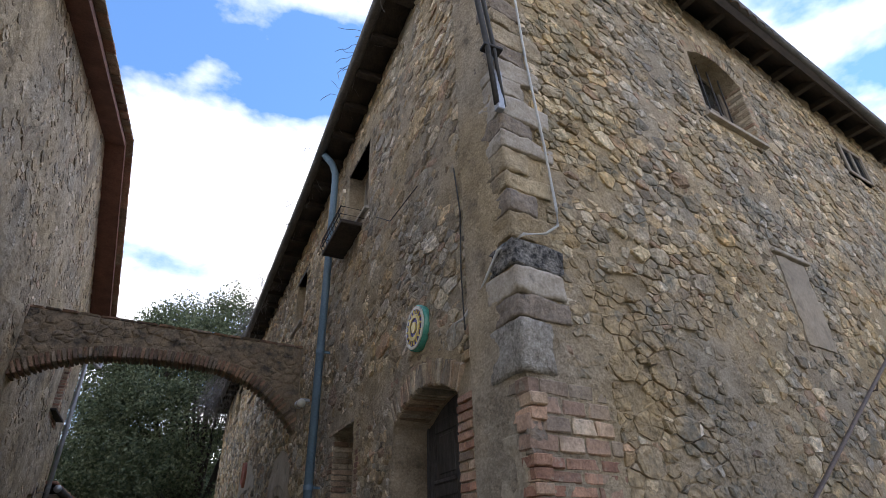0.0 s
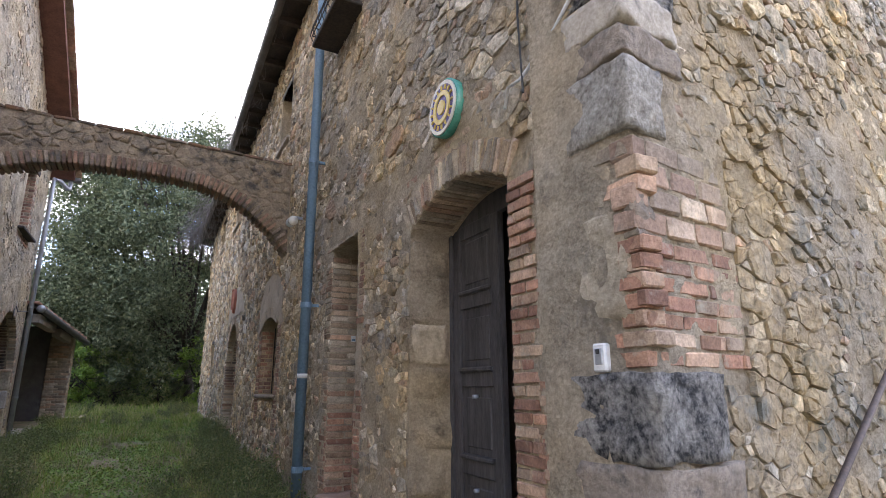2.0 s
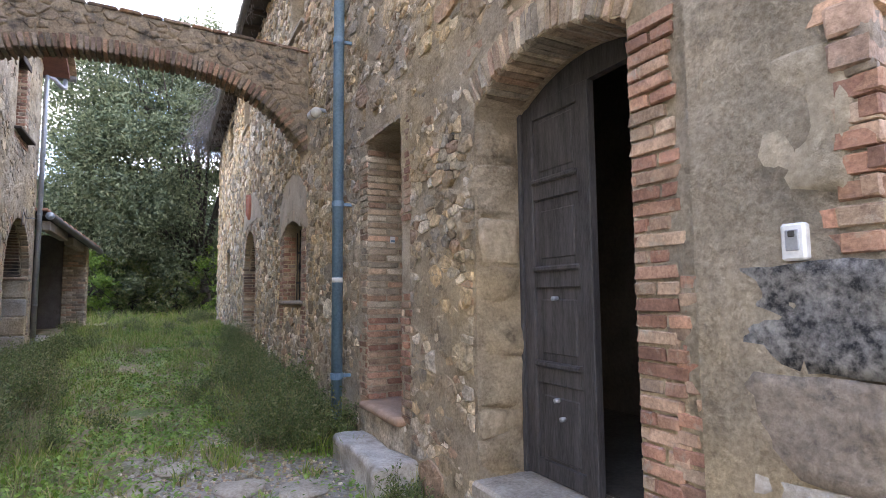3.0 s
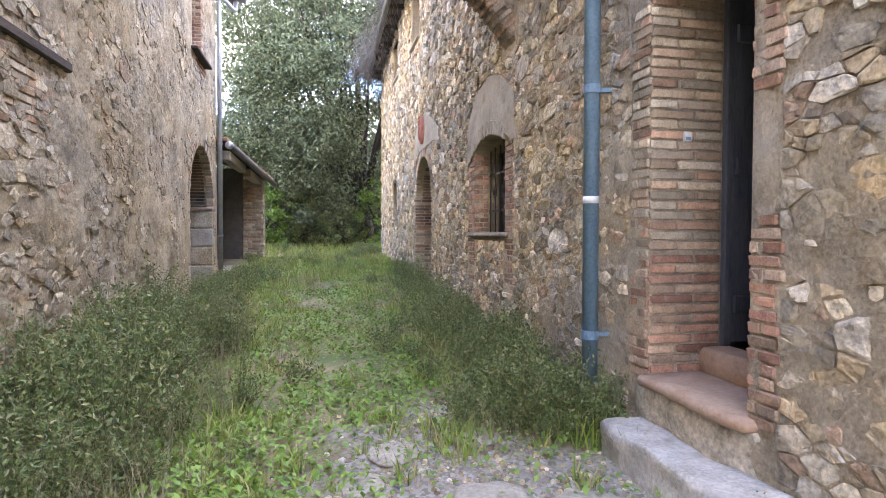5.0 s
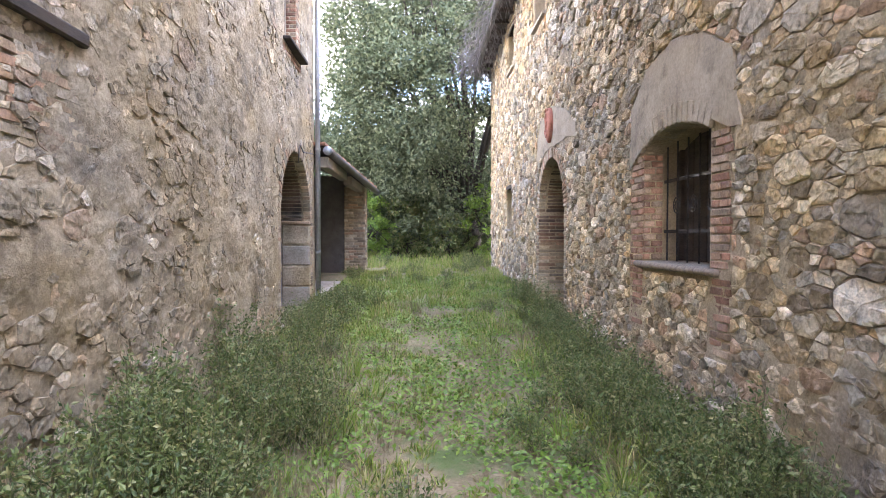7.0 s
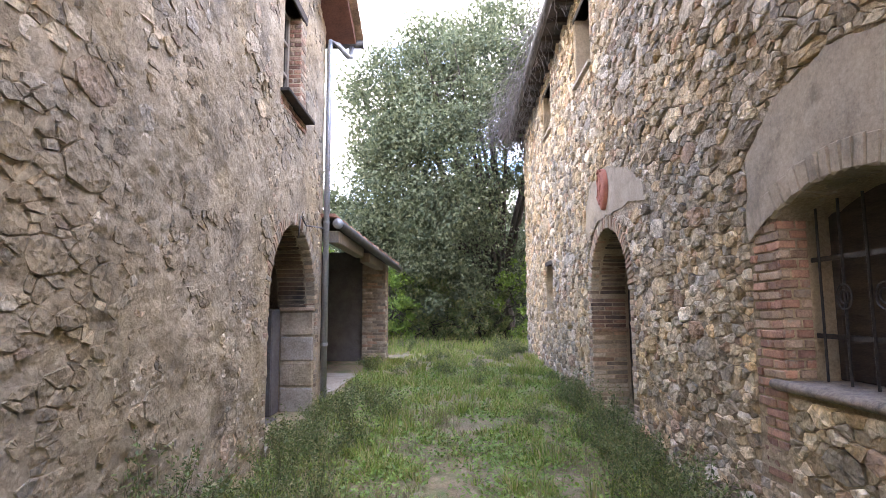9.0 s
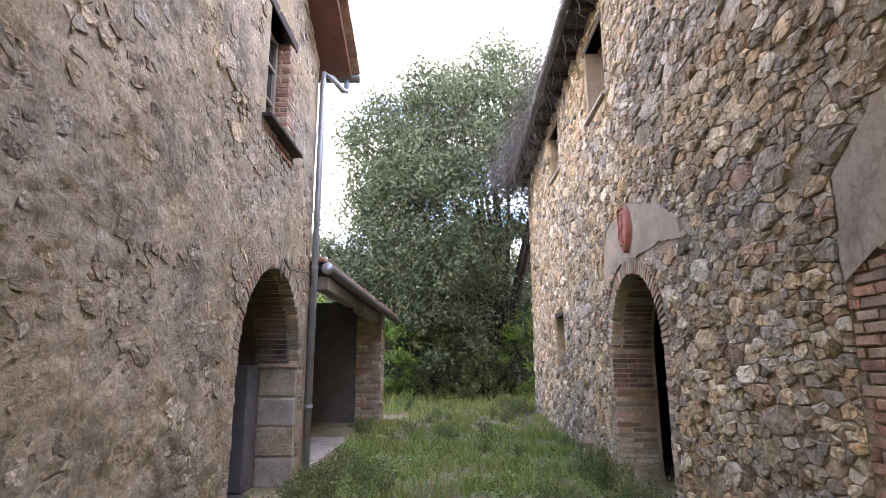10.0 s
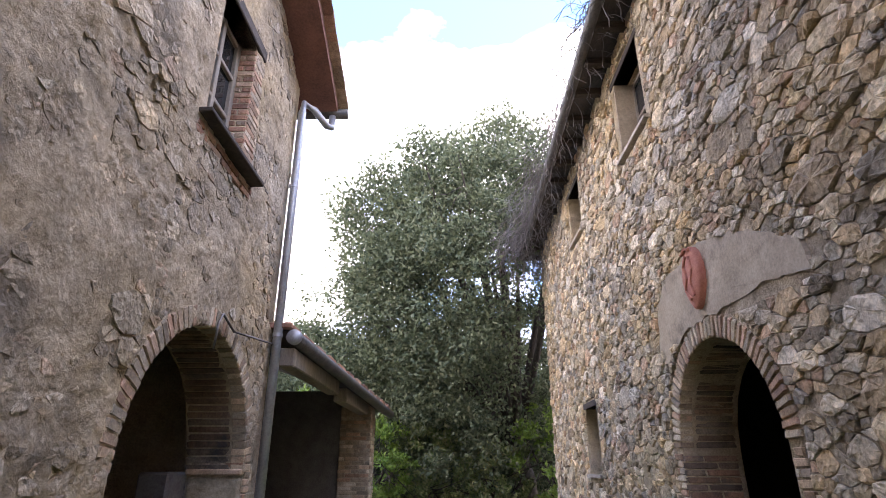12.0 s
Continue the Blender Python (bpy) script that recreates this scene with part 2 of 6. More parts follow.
M_WHITE = material("white_plastic", (0.55, 0.54, 0.52), (0.72, 0.71, 0.69), 5, 0.5, 0.05, 40)
M_CABLE = material("white_cable_sheath", (0.45, 0.44, 0.42), (0.62, 0.61, 0.58), 5, 0.6, 0.0, 40)
M_BLACK = material("black_conduit", (0.015, 0.014, 0.013), (0.05, 0.045, 0.04), 8, 0.6, 0.1, 40)
M_GLAZE_Y = material("yellow_glaze", (0.50, 0.36, 0.08), (0.66, 0.50, 0.16), 14, 0.25, 0.1, 40)
M_GLAZE_B = material("violet_blue_glaze", (0.06, 0.05, 0.16), (0.13, 0.11, 0.28), 14, 0.25, 0.1, 40)
M_GLAZE_G = material("green_glaze", (0.04, 0.20, 0.14), (0.09, 0.33, 0.24), 14, 0.25, 0.1, 40)
M_GLAZE_W = material("cream_glaze", (0.55, 0.51, 0.42), (0.68, 0.64, 0.55), 14, 0.25, 0.1, 40)
# grey taken darker to carry the shade inside the arch and lean-to
M_GREY = material("shade_darkened_grey", (0.10, 0.09, 0.085), (0.19, 0.175, 0.165), 4, 0.9, 0.4, 40, stain=(0.07, 0.06, 0.055), stain_scale=3)
# base colour holds the indoor shade, for rooms behind the openings
M_DARK = material("shade_dark_interior", (0.05, 0.042, 0.034), (0.11, 0.095, 0.075), 3, 0.95, 0.4, 30)
M_SLAB = material("worn_stone_slab", (0.24, 0.20, 0.15), (0.50, 0.435, 0.355), 5, 0.9, 0.8, 45, stain=(0.16, 0.14, 0.11), stain_scale=5, distance=0.015)
M_STEP = material("pale_worn_step", (0.32, 0.28, 0.23), (0.62, 0.57, 0.50), 6, 0.9, 0.9, 40, stain=(0.22, 0.19, 0.15), stain_scale=5, stain_at=0.56, distance=0.02)
M_TERRA_SLAB = material("terracotta_threshold", (0.30, 0.19, 0.12), (0.44, 0.30, 0.21), 7, 0.9, 0.6, 45)
M_BARK = material("dark_oak_bark", (0.025, 0.02, 0.016), (0.085, 0.068, 0.052), 8, 0.95, 1.0, 30, stretch_by=(4, 4, 0.8), distance=0.03)
M_VINE = material("dry_grey_vine", (0.10, 0.09, 0.085), (0.24, 0.22, 0.215), 8, 0.9, 0.3, 40)


def leaf_material(name, colors, rough=0.5, through_light=0.25):
    m = bpy.data.materials.new(name)
    m.use_nodes = True
    n, l = m.node_tree.nodes, m.node_tree.links
    b = n["Principled BSDF"]
    g = n.new("ShaderNodeNewGeometry")
    r = n.new("ShaderNodeValToRGB")
    while len(r.color_ramp.elements) < len(colors):
        r.color_ramp.elements.new(0.5)
    for k, c in enumerate(colors):
        r.color_ramp.elements[k].position, r.color_ramp.elements[k].color = k / (len(colors) - 1), (*c, 1)
    l.new(g.outputs["Random Per Island"], r.inputs["Fac"])
    l.new(r.outputs["Color"], b.inputs["Base Color"])
    b.inputs["Roughness"].default_value = rough
    tr, mx = n.new("ShaderNodeBsdfTranslucent"), n.new("ShaderNodeMixShader")
    mx.inputs["Fac"].default_value = through_light
    l.new(r.outputs["Color"], tr.inputs["Color"])
    l.new(b.outputs["BSDF"], mx.inputs[1])
    l.new(tr.outputs["BSDF"], mx.inputs[2])
    l.new(mx.outputs["Shader"], n["Material Output"].inputs["Surface"])
    return m


M_OAK = leaf_material("holm_oak_leaf", [(0.05, 0.07, 0.036), (0.095, 0.12, 0.06), (0.14, 0.165, 0.085), (0.21, 0.23, 0.13)], 0.7)
M_WEED = leaf_material("weed_leaf", [(0.065, 0.095, 0.03), (0.12, 0.165, 0.045), (0.18, 0.22, 0.07), (0.29, 0.27, 0.12)])
M_SHRUB = leaf_material("bright_shrub_leaf", [(0.10, 0.17, 0.025), (0.17, 0.28, 0.04), (0.26, 0.36, 0.07)])
M_GRASS = leaf_material("grass_blade", [(0.09, 0.13, 0.02), (0.19, 0.29, 0.035), (0.29, 0.38, 0.07), (0.40, 0.38, 0.13), (0.48, 0.38, 0.20)])
M_STALK = leaf_material("green_brown_stalk", [(0.09, 0.08, 0.04), (0.13, 0.13, 0.06)])
M_STRAW = leaf_material("dry_stalk", [(0.24, 0.19, 0.11), (0.36, 0.30, 0.18), (0.18, 0.14, 0.085)])

# ---- helpers for meshes ----


def mesh_of(name, verts, faces, mats, smooth=False, index=None):
    me = bpy.data.meshes.new(name)
    me.from_pydata(verts, [], faces)
    for m in mats if isinstance(mats, (list, tuple)) else [mats]:
        me.materials.append(m)
    if index:
        me.polygons.foreach_set("material_index", index)
    if smooth:
        me.polygons.foreach_set("use_smooth", [True] * len(me.polygons))
    me.update()
    return me


def thing(name, label, category, group="", kind="", at=(0, 0, 0)):
    ob = new(name)
    ob.location = at
    return tagged(ob, label, category, group, kind)


def hang(ob, parent):
    """Makes ob a child of parent and keeps its place in the world."""
    bpy.context.view_layer.update()
    ob.parent = parent
    ob.matrix_parent_inverse = parent.matrix_world.inverted()
    return ob


def part(name, bm, mat, parent=None, label="", smooth=False):
    """Links a bmesh (in world metres) or a mesh as one object, under parent."""
    if isinstance(bm, bmesh.types.BMesh):
        me = bpy.data.meshes.new(name)
        bmesh.ops.recalc_face_normals(bm, faces=bm.faces)
        bm.to_mesh(me)
        bm.free()
        if smooth:
            me.polygons.foreach_set("use_smooth", [True] * len(me.polygons))
        me.materials.append(mat)
    else:
        me = bm
    ob = new(name, me)
    if parent:
        off = parent.matrix_basis.translation.copy()
        up = parent.parent
        while up:
            off += up.matrix_basis.translation
            up = up.parent
        ob.parent = parent
        ob.location = -off
    return tagged(ob, label) if label else ob


def box(bm, lo, hi, bevel=0.0, m=None):
    r = bmesh.ops.create_cube(bm, size=1)
    vs = r["verts"]
    for v in vs:
        v.co = Vector([lo[k] + (v.co[k] + 0.5) * (hi[k] - lo[k]) for k in range(3)])
    if bevel:
        es = list({e for v in vs for e in v.link_edges})
        out = bmesh.ops.bevel(bm, geom=es, offset=bevel, segments=1, affect="EDGES")
        vs = list({v for f in out["faces"] for v in f.verts} | {v for v in vs if v.is_valid})
    if m is not None:
        for v in vs:
            v.co = m @ v.co
    return bm


def boxes(*items, bevel=0.0):
    bm = bmesh.new()
    for lo, hi in items:
        box(bm, lo, hi, bevel)
    return bm


def tube(bm, pts, r, seg=8, taper=None):
    """A round tube along a list of points; taper is the end radius."""
    pts = [Vector(p) for p in pts]
    rings = []
    for k, p in enumerate(pts):
        d = (pts[min(k + 1, len(pts) - 1)] - pts[max(k - 1, 0)]).normalized()
        a = d.orthogonal().normalized() if abs(d.z) < 0.9 else d.cross(Vector((0, 1, 0))).normalized()
        b = d.cross(a)
        rr = r if taper is None else r + (taper - r) * k / (len(pts) - 1)
        rings.append([bm.verts.new(p + rr * (math.cos(t) * a + math.sin(t) * b)) for t in [2 * math.pi * j / seg for j in range(seg)]])
    for q, s in zip(rings, rings[1:]):
        sh = min(range(seg), key=lambda o: (q[0].co - s[o].co).length)
        for j in range(seg):
            bm.faces.new((q[j], q[(j + 1) % seg], s[(j + 1 + sh) % seg], s[(j + sh) % seg]))
    bm.faces.new(rings[0])
    bm.faces.new(rings[-1][::-1])
    return bm


def arch_poly(u0, u1, z0, zs, rise, n=14):
    """Outline of an arched opening: sill z0, spring zs, crown zs + rise; anticlockwise from the lower left."""
    c, a = (u0 + u1) / 2, (u1 - u0) / 2
    return [(u0, z0), (u1, z0)] + [(c + a * math.cos(math.pi * k / n), zs + rise * math.sin(math.pi * k / n)) for k in range(n + 1)]


def seg_poly(u0, u1, z0, zs, rise, n=10):
    """Outline of an opening with a flat segmental arch."""
    c, a = (u0 + u1) / 2, (u1 - u0) / 2
    return [(u0, z0), (u1, z0)] + [(c + a * (1 - 2 * k / n), zs + rise * (1 - (1 - 2 * k / n) ** 2)) for k in range(n + 1)]


def rect(u0, u1, z0, z1):
    return [(u0, z0), (u1, z0), (u1, z1), (u0, z1)]


def edge_gap(poly, p):
    """Largest signed distance of p outside the edges of a convex anticlockwise outline, and that edge's normal and offset."""
    best = (-1e9, None)
    for (ax, ay), (bx, by) in zip(poly, poly[1:] + poly[:1]):
        ex, ey = bx - ax, by - ay
        ln = math.hypot(ex, ey)
        if ln < 1e-6:
            continue
        nx, ny = ey / ln, -ex / ln
        d = (p[0] - ax) * nx + (p[1] - ay) * ny
        if d > best[0]:
            best = (d, (nx, ny, ax * nx + ay * ny))
    return best


def clip(poly, nx, ny, c):
    """The part of poly where nx * x + ny * y <= c."""
    out = []
    for p, q in zip(poly, poly[1:] + poly[:1]):
        dp, dq = p[0] * nx + p[1] * ny - c, q[0] * nx + q[1] * ny - c
        if dp <= 0:
            out.append(p)
        if dp * dq < 0:
            t = dp / (dp - dq)
            out.append((p[0] + t * (q[0] - p[0]), p[1] + t * (q[1] - p[1])))
    return out


class Face:
    """One face of a wall: origin on the ground, direction along it (u), outward normal, and the height of its top at u."""

    def __init__(self, o, along, side, top, base=-0.6):
        self.o, self.a = Vector(o), Vector(along).normalized()
        self.n = Vector((0, 0, 1)).cross(self.a) * side
        self.top, self.base = top, base

    def at(self, u, z, out=0.0):
        p = self.o + self.a * u + self.n * out
        return Vector((p.x, p.y, z))


def wall_sheet(face, u0, u1, holes, step, rough, thick=0.5, seed=0.0, mitre=0.0, lumps=0.0, cover=None):
    """A rough wall face with openings cut through, its reveals and its back."""
    verts, faces = [], []

    def sheet(step, depth, rough, flip, u0=u0):
        nu = max(2, round((u1 - u0) / step))
        nv = max(2, round(8 / step))
        ids = {}
        cells = []
        for i in range(nu):
            for j in range(nv):
                uc = u0 + (u1 - u0) * (i + 0.5) / nu
                zc = face.base + (face.top(uc) - face.base) * (j + 0.5) / nv
                if not any(h[0] < uc < h[1] and h[2] < zc < h[3] and edge_gap(h[4], (uc, zc))[0] < 0 for h in bounds):
                    cells.append((i, j))
        for i, j in cells:
            quad = []
            for a, b in ((i, j), (i + 1, j), (i + 1, j + 1), (i, j + 1)):
                if (a, b) not in ids:
                    u = u0 + (u1 - u0) * a / nu
                    z = face.base + (face.top(u) - face.base) * b / nv
                    pin = a in (0, nu) or b in (0, nv)
                    for h in bounds:
                        if h[0] - step < u < h[1] + step and h[2] - step < z < h[3] + step:
                            gap, edge = edge_gap(h[4], (u, z))
                            if gap < step * 0.35:
                                u, z, pin = u - edge[0] * gap, z - edge[1] * gap, True
                    out = 0.0
                    if rough and not pin:
                        p = Vector((u * 1.0, z * 1.0, seed))
                        out = -0.35 * rough + rough * (noise.noise(p * 1.1) * 1.3 + noise.noise(p * 4.3) * 0.8 + noise.noise(p * 11.0) * 0.5 - 1.2 * max(0.0, noise.noise(p * 6.5 + Vector((5, 5, 0))) - 0.25))
                        if lumps:
                            q = Vector((u * 5.2, z * 7.0, seed)) + 0.5 * noise.noise_vector(p * 5)
                            d1, d2 = noise.voronoi(q)[0][:2]
                            mask = max(0.0, min(1.0, 0.55 + 1.3 * noise.noise(p * 0.9 + Vector((3, 3, 3)))))
                            out += lumps * (min(1.0, (d2 - d1) * 3.2) - 0.6) * mask + lumps * 0.45 * noise.noise(p * 17.0) + lumps * 0.45 * noise.noise(p * 33.0)
                        if cover:
                            out += cover(u, z)
                    ids[a, b] = len(verts)
                    verts.append(face.at(u, z, out - depth))
                quad.append(ids[a, b])
            faces.append(quad if not flip else quad[::-1])

    bounds = [(min(p[0] for p in h), max(p[0] for p in h), min(p[1] for p in h), max(p[1] for p in h), h) for h in holes]
    sheet(step, 0.0, rough, False)
    sheet(0.3, thick, 0.0, True, u0 + mitre)
    for h in holes:
        k = len(verts)
        for u, z in h:
            verts.append(face.at(u, z, 0.0))
            verts.append(face.at(u, z, -thick))
        m = len(h)
        for q in range(m):
            a, b = k + 2 * q, k + 2 * ((q + 1) % m)
            faces.append((a, a + 1, b + 1, b))
    k = len(verts)
    for u, z in ((u0, face.base), (u1, face.base), (u1, face.top(u1)), (u0, face.top(u0))):
        verts.extend((face.at(u, z, 0), face.at(u, z, -thick)))
    if not mitre:
        faces.append((k, k + 1, k + 7, k + 6))
    faces.append((k + 2, k + 4, k + 5, k + 3))
    return verts, faces


def rubble(face, u0, u1, zones, sizes, squash=0.72, gap=0.012, relief=(0.01, 0.05), skip=0.0, seed=1, z0=-0.3, scale_at=None, relief_at=None, tilt=0.11, skip_at=None, fine=True):
    """Irregular stones fitted together over a wall face, as a list of (u, z, vertices, faces)."""
    rnd = random.Random(seed)
    cell = 0.16
    grid, sites = {}, []
    zb = [(min(p[0] for p in h), max(p[0] for p in h), min(p[1] for p in h), max(p[1] for p in h), h) for h in zones]
    area = (u1 - u0) * 8.2
    for radius, tries in sizes:
        for _ in range(int(area * tries)):
            u, z = rnd.uniform(u0, u1), rnd.uniform(z0, 9.2)
            if z > face.top(u) - 0.03:
                continue
            r = radius * rnd.uniform(0.8, 1.25) * (scale_at(u, z) if scale_at else 1.0)
            if any(h[0] - 0.03 < u < h[1] + 0.03 and h[2] - 0.03 < z < h[3] + 0.03 and edge_gap(h[4], (u, z))[0] < r * 0.35 for h in zb):
                continue
            v = z / squash
            gi, gj = int(u // cell), int(v // cell)
            reach = int((r + 0.2) / cell) + 1
            clear = True
            for a in range(gi - reach, gi + reach + 1):
                for b in range(gj - reach, gj + reach + 1):
                    for s in grid.get((a, b), ()):
                        q = sites[s]
                        if (q[0] - u) ** 2 + (q[1] - v) ** 2 < ((q[2] + r) * 0.80) ** 2:
                            clear = False
                            break
                    if not clear:
                        break
                if not clear:
                    break
            if clear:
                grid.setdefault((gi, gj), []).append(len(sites))
                sites.append((u, v, r))
    made = []
    for k, (u, v, r) in enumerate(sites):
        if rnd.random() < (skip_at(u, v * squash) if skip_at else skip):
            continue
        reach_m = min(0.5, r * 2.0 + 0.02)
        poly = [(u - reach_m, v - reach_m), (u + reach_m, v - reach_m), (u + reach_m, v + reach_m), (u - reach_m, v + reach_m)]
        gi, gj = int(u // cell), int(v // cell)
        rc = int((r + 0.55) / cell) + 1
        for a in range(gi - rc, gi + rc + 1):
            for b in range(gj - rc, gj + rc + 1):
                for s in grid.get((a, b), ()):
                    if s == k:
                        continue
                    qx, qy, qr = sites[s]
                    dx, dy = qx - u, qy - v
                    d = math.hypot(dx, dy)
                    if d > r + qr + 0.35:
                        continue
                    at = (d * d + r * r - qr * qr) / (2 * d)
                    nx, ny = dx / d, dy / d
                    poly = clip(poly, nx, ny, u * nx + v * ny + at - gap * 0.5)
                    if len(poly) < 3:
                        break
        poly = [(p[0], p[1] * squash) for p in poly]
        z = v * squash
        for h in zb:
            if h[0] - 0.5 < u < h[1] + 0.5 and h[2] - 0.5 < z < h[3] + 0.5:
                _, e = edge_gap(h[4], (u, z))
                poly = clip(poly, -e[0], -e[1], -e[2] - 0.012)
                if len(poly) < 3:
                    break
        if len(poly) < 3:
            continue
        zt = face.top(u)
        poly = clip(clip(clip(poly, 0, 1, zt - 0.01), 1, 0, u1), -1, 0, -u0)
        if len(poly) < 3:
            continue
        cx, cz = sum(p[0] for p in poly) / len(poly), sum(p[1] for p in poly) / len(poly)
        rounded = []
        for p, q in zip(poly, poly[1:] + poly[:1]):
            if math.hypot(p[0] - q[0], p[1] - q[1]) < 0.015:
                rounded.append(((p[0] + q[0]) / 2, (p[1] + q[1]) / 2))
                continue
            f = rnd.uniform(0.03, 0.13)
            rounded += [(p[0] + f * (q[0] - p[0]), p[1] + f * (q[1] - p[1])), (q[0] + f * (p[0] - q[0]), q[1] + f * (p[1] - q[1]))]
        rounded = [(cx + (p[0] - cx) * s, cz + (p[1] - cz) * s) for p in rounded for s in [rnd.uniform(0.955, 1.0)]]
        high = rnd.uniform(*relief) * min(1.3, 0.6 + r * 5) * (relief_at(u, z) if relief_at else 1.0)
        tu, tz = rnd.gauss(0, tilt), rnd.gauss(0, tilt)
        verts, faces = [], []
        rings = ((1.0, -0.04), (0.97, high * 0.8), (0.7, high)) if r > (0.05 if fine else 0.08) else ((1.0, -0.03), (0.95, high * 0.9))
        for s, hh in rings:
            for p in rounded:
                du, dz = (p[0] - cx) * s, (p[1] - cz) * s
                bump = 0 if hh < 0 and s == 1.0 else max(high, 0.012) * rnd.uniform(-0.34, 0.26) + (du * tu + dz * tz) * (0.6 if s > 0.9 else 1.0)
                verts.append(face.at(cx + du, cz + dz, hh + bump))
        m, last = len(rounded), len(rings) - 1
        verts.append(face.at(cx, cz, high * rnd.uniform(0.9, 1.12)))
        for ring in range(last):
            for j in range(m):
                a, b = ring * m + j, ring * m + (j + 1) % m
                faces.append((a, b, b + m, a + m))
        for j in range(m):
            faces.append((last * m + j, last * m + (j + 1) % m, (last + 1) * m))
        made.append((cx, cz, verts, faces))
    return made


def lay_stones(made, wall, joined_name, label, near, mat=None, smooth=False):
    """Stones inside the stretch near(u, z) become parts of the wall, up to 300; the others are joined."""
    verts, faces, count = [], [], 0
    for cx, cz, vs, fs in made:
        if count < 300 and near(cx, cz):
            me = mesh_of("stone", vs, fs, mat or M_STONE_P, smooth)
            part("stone", me, None, wall)
            count += 1
        else:
            k = len(verts)
            verts += vs
            faces += [tuple(i + k for i in f) for f in fs]
    ob = part(joined_name, mesh_of(joined_name, verts, faces, mat or M_STONE, smooth), None, wall)
    tagged(ob, label, "", "", "stuff")


BRICK_MESHES = {}


def brick_mesh(mat):
    """Three worn unit bricks for a material."""
    if mat.name not in BRICK_MESHES:
        made = []
        for k in range(4):
            rnd = random.Random(40 + k)
            bm = bmesh.new()
            bmesh.ops.create_cube(bm, size=1)
            bmesh.ops.bevel(bm, geom=bm.edges[:], offset=0.085, segments=1, affect="EDGES")
            for v in bm.verts:
                v.co += Vector([rnd.uniform(-0.035, 0.035) for _ in range(3)])
            me = bpy.data.meshes.new("brick")
            bm.to_mesh(me)
            bm.free()
            me.materials.append(mat)
            made.append(me)
        BRICK_MESHES[mat.name] = made
    return BRICK_MESHES[mat.name]


BR = random.Random(9)


def brick(parent, centre, size, turn, mat, name="brick"):
    """One brick at a world place; size along its own axes, turn a 3x3 or 4x4 matrix."""
    ob = new(name, BR.choice(brick_mesh(mat)))
    ob.parent = parent
    off = parent.matrix_basis.translation.copy()
    if parent.parent:
        off += parent.parent.matrix_basis.translation
    ob.matrix_basis = Matrix.Translation(Vector(centre) - off) @ turn.to_4x4() @ Matrix.Diagonal((*size, 1))
    return ob


def basis(x, y, z):
    return Matrix((x, y, z)).transposed()


def brick_patch(parent, face, u0, u1, z0, z1, mat, proud=0.012, course=0.064, length=0.26, ragged=0.0, outline=None, deep=0.1, flush=""):
    """Courses of bricks on a wall face."""
    z, row = z0, 0
    turn = basis(face.a, face.n, Vector((0, 0, 1)))
    while z + course * 0.7 < z1:
        a, b = u0 + BR.uniform(-ragged, ragged * 0.3), u1 + BR.uniform(-ragged * 0.3, ragged)
        a, b = (u0 + BR.uniform(0, 0.008) if flush == "start" else a), (u1 - BR.uniform(0, 0.008) if flush == "end" else b)
        u = a - (length * 0.5 if row % 2 else 0.0)
        while u < b - 0.02:
            p, q = max(u, a), min(u + length * BR.uniform(0.9, 1.06), b)
            if q - p > 0.05:
                c = (p + q) / 2
                if outline is None or outline(c, z):
                    h = course - 0.013
                    brick(parent, face.at(c, z + h / 2, proud - deep / 2 + BR.uniform(-0.005, 0.004)), (q - p - 0.012, deep, h), turn @ Matrix.Rotation(BR.gauss(0, 0.012), 3, "Y"), mat)
            u = q if q > p else u + length
        z += course
        row += 1


def jamb_bricks(parent, face, u, z0, z1, depth, mat, side=1, course=0.064, proud=0.008):
    """Courses of bricks on the reveal at u that looks along -side * u."""
    z, row = z0, 0
    turn = basis(face.n, face.a, Vector((0, 0, 1)))
    while z + course * 0.7 < z1:
        cut = [0.0, depth * (0.62 if row % 2 else 0.38), depth]
        for a, b in zip(cut, cut[1:]):
            h = course - 0.013
            brick(parent, face.at(u - side * (proud - 0.05), z + h / 2, -(a + b) / 2 + 0.01), (b - a - 0.012, 0.1, h), turn, mat)
        z += course
        row += 1


def voussoirs(parent, face, poly_fn, n, length, thick, mat, proud=0.012, deep=0.12, inner=0.0):
    """Bricks on end round an arch; poly_fn(t) gives the point and the outward direction at t in 0..1."""
    for k in range(n):
        (u, z), (nu, nz) = poly_fn((k + 0.5) / n)
        radial = (face.a * nu + Vector((0, 0, 1)) * nz).normalized()
        turn = basis(radial.cross(face.n) * -1, face.n, radial)
        c = face.at(u + nu * (length / 2 - inner), z + nz * (length / 2 - inner), proud - deep / 2 + BR.uniform(-0.004, 0.004))
        brick(parent, c, (thick, deep, length * BR.uniform(0.96, 1.03)), turn, mat, "voussoir")


def arch_fn(u0, u1, zs, rise):
    c, a = (u0 + u1) / 2, (u1 - u0) / 2

    def fn(t):
        w = math.pi * (1 - t)
        nu, nz = math.cos(w) / a, math.sin(w) / max(rise, 0.01)
        ln = math.hypot(nu, nz)
        return (c + a * math.cos(w), zs + rise * math.sin(w)), (nu / ln, nz / ln)
    return fn


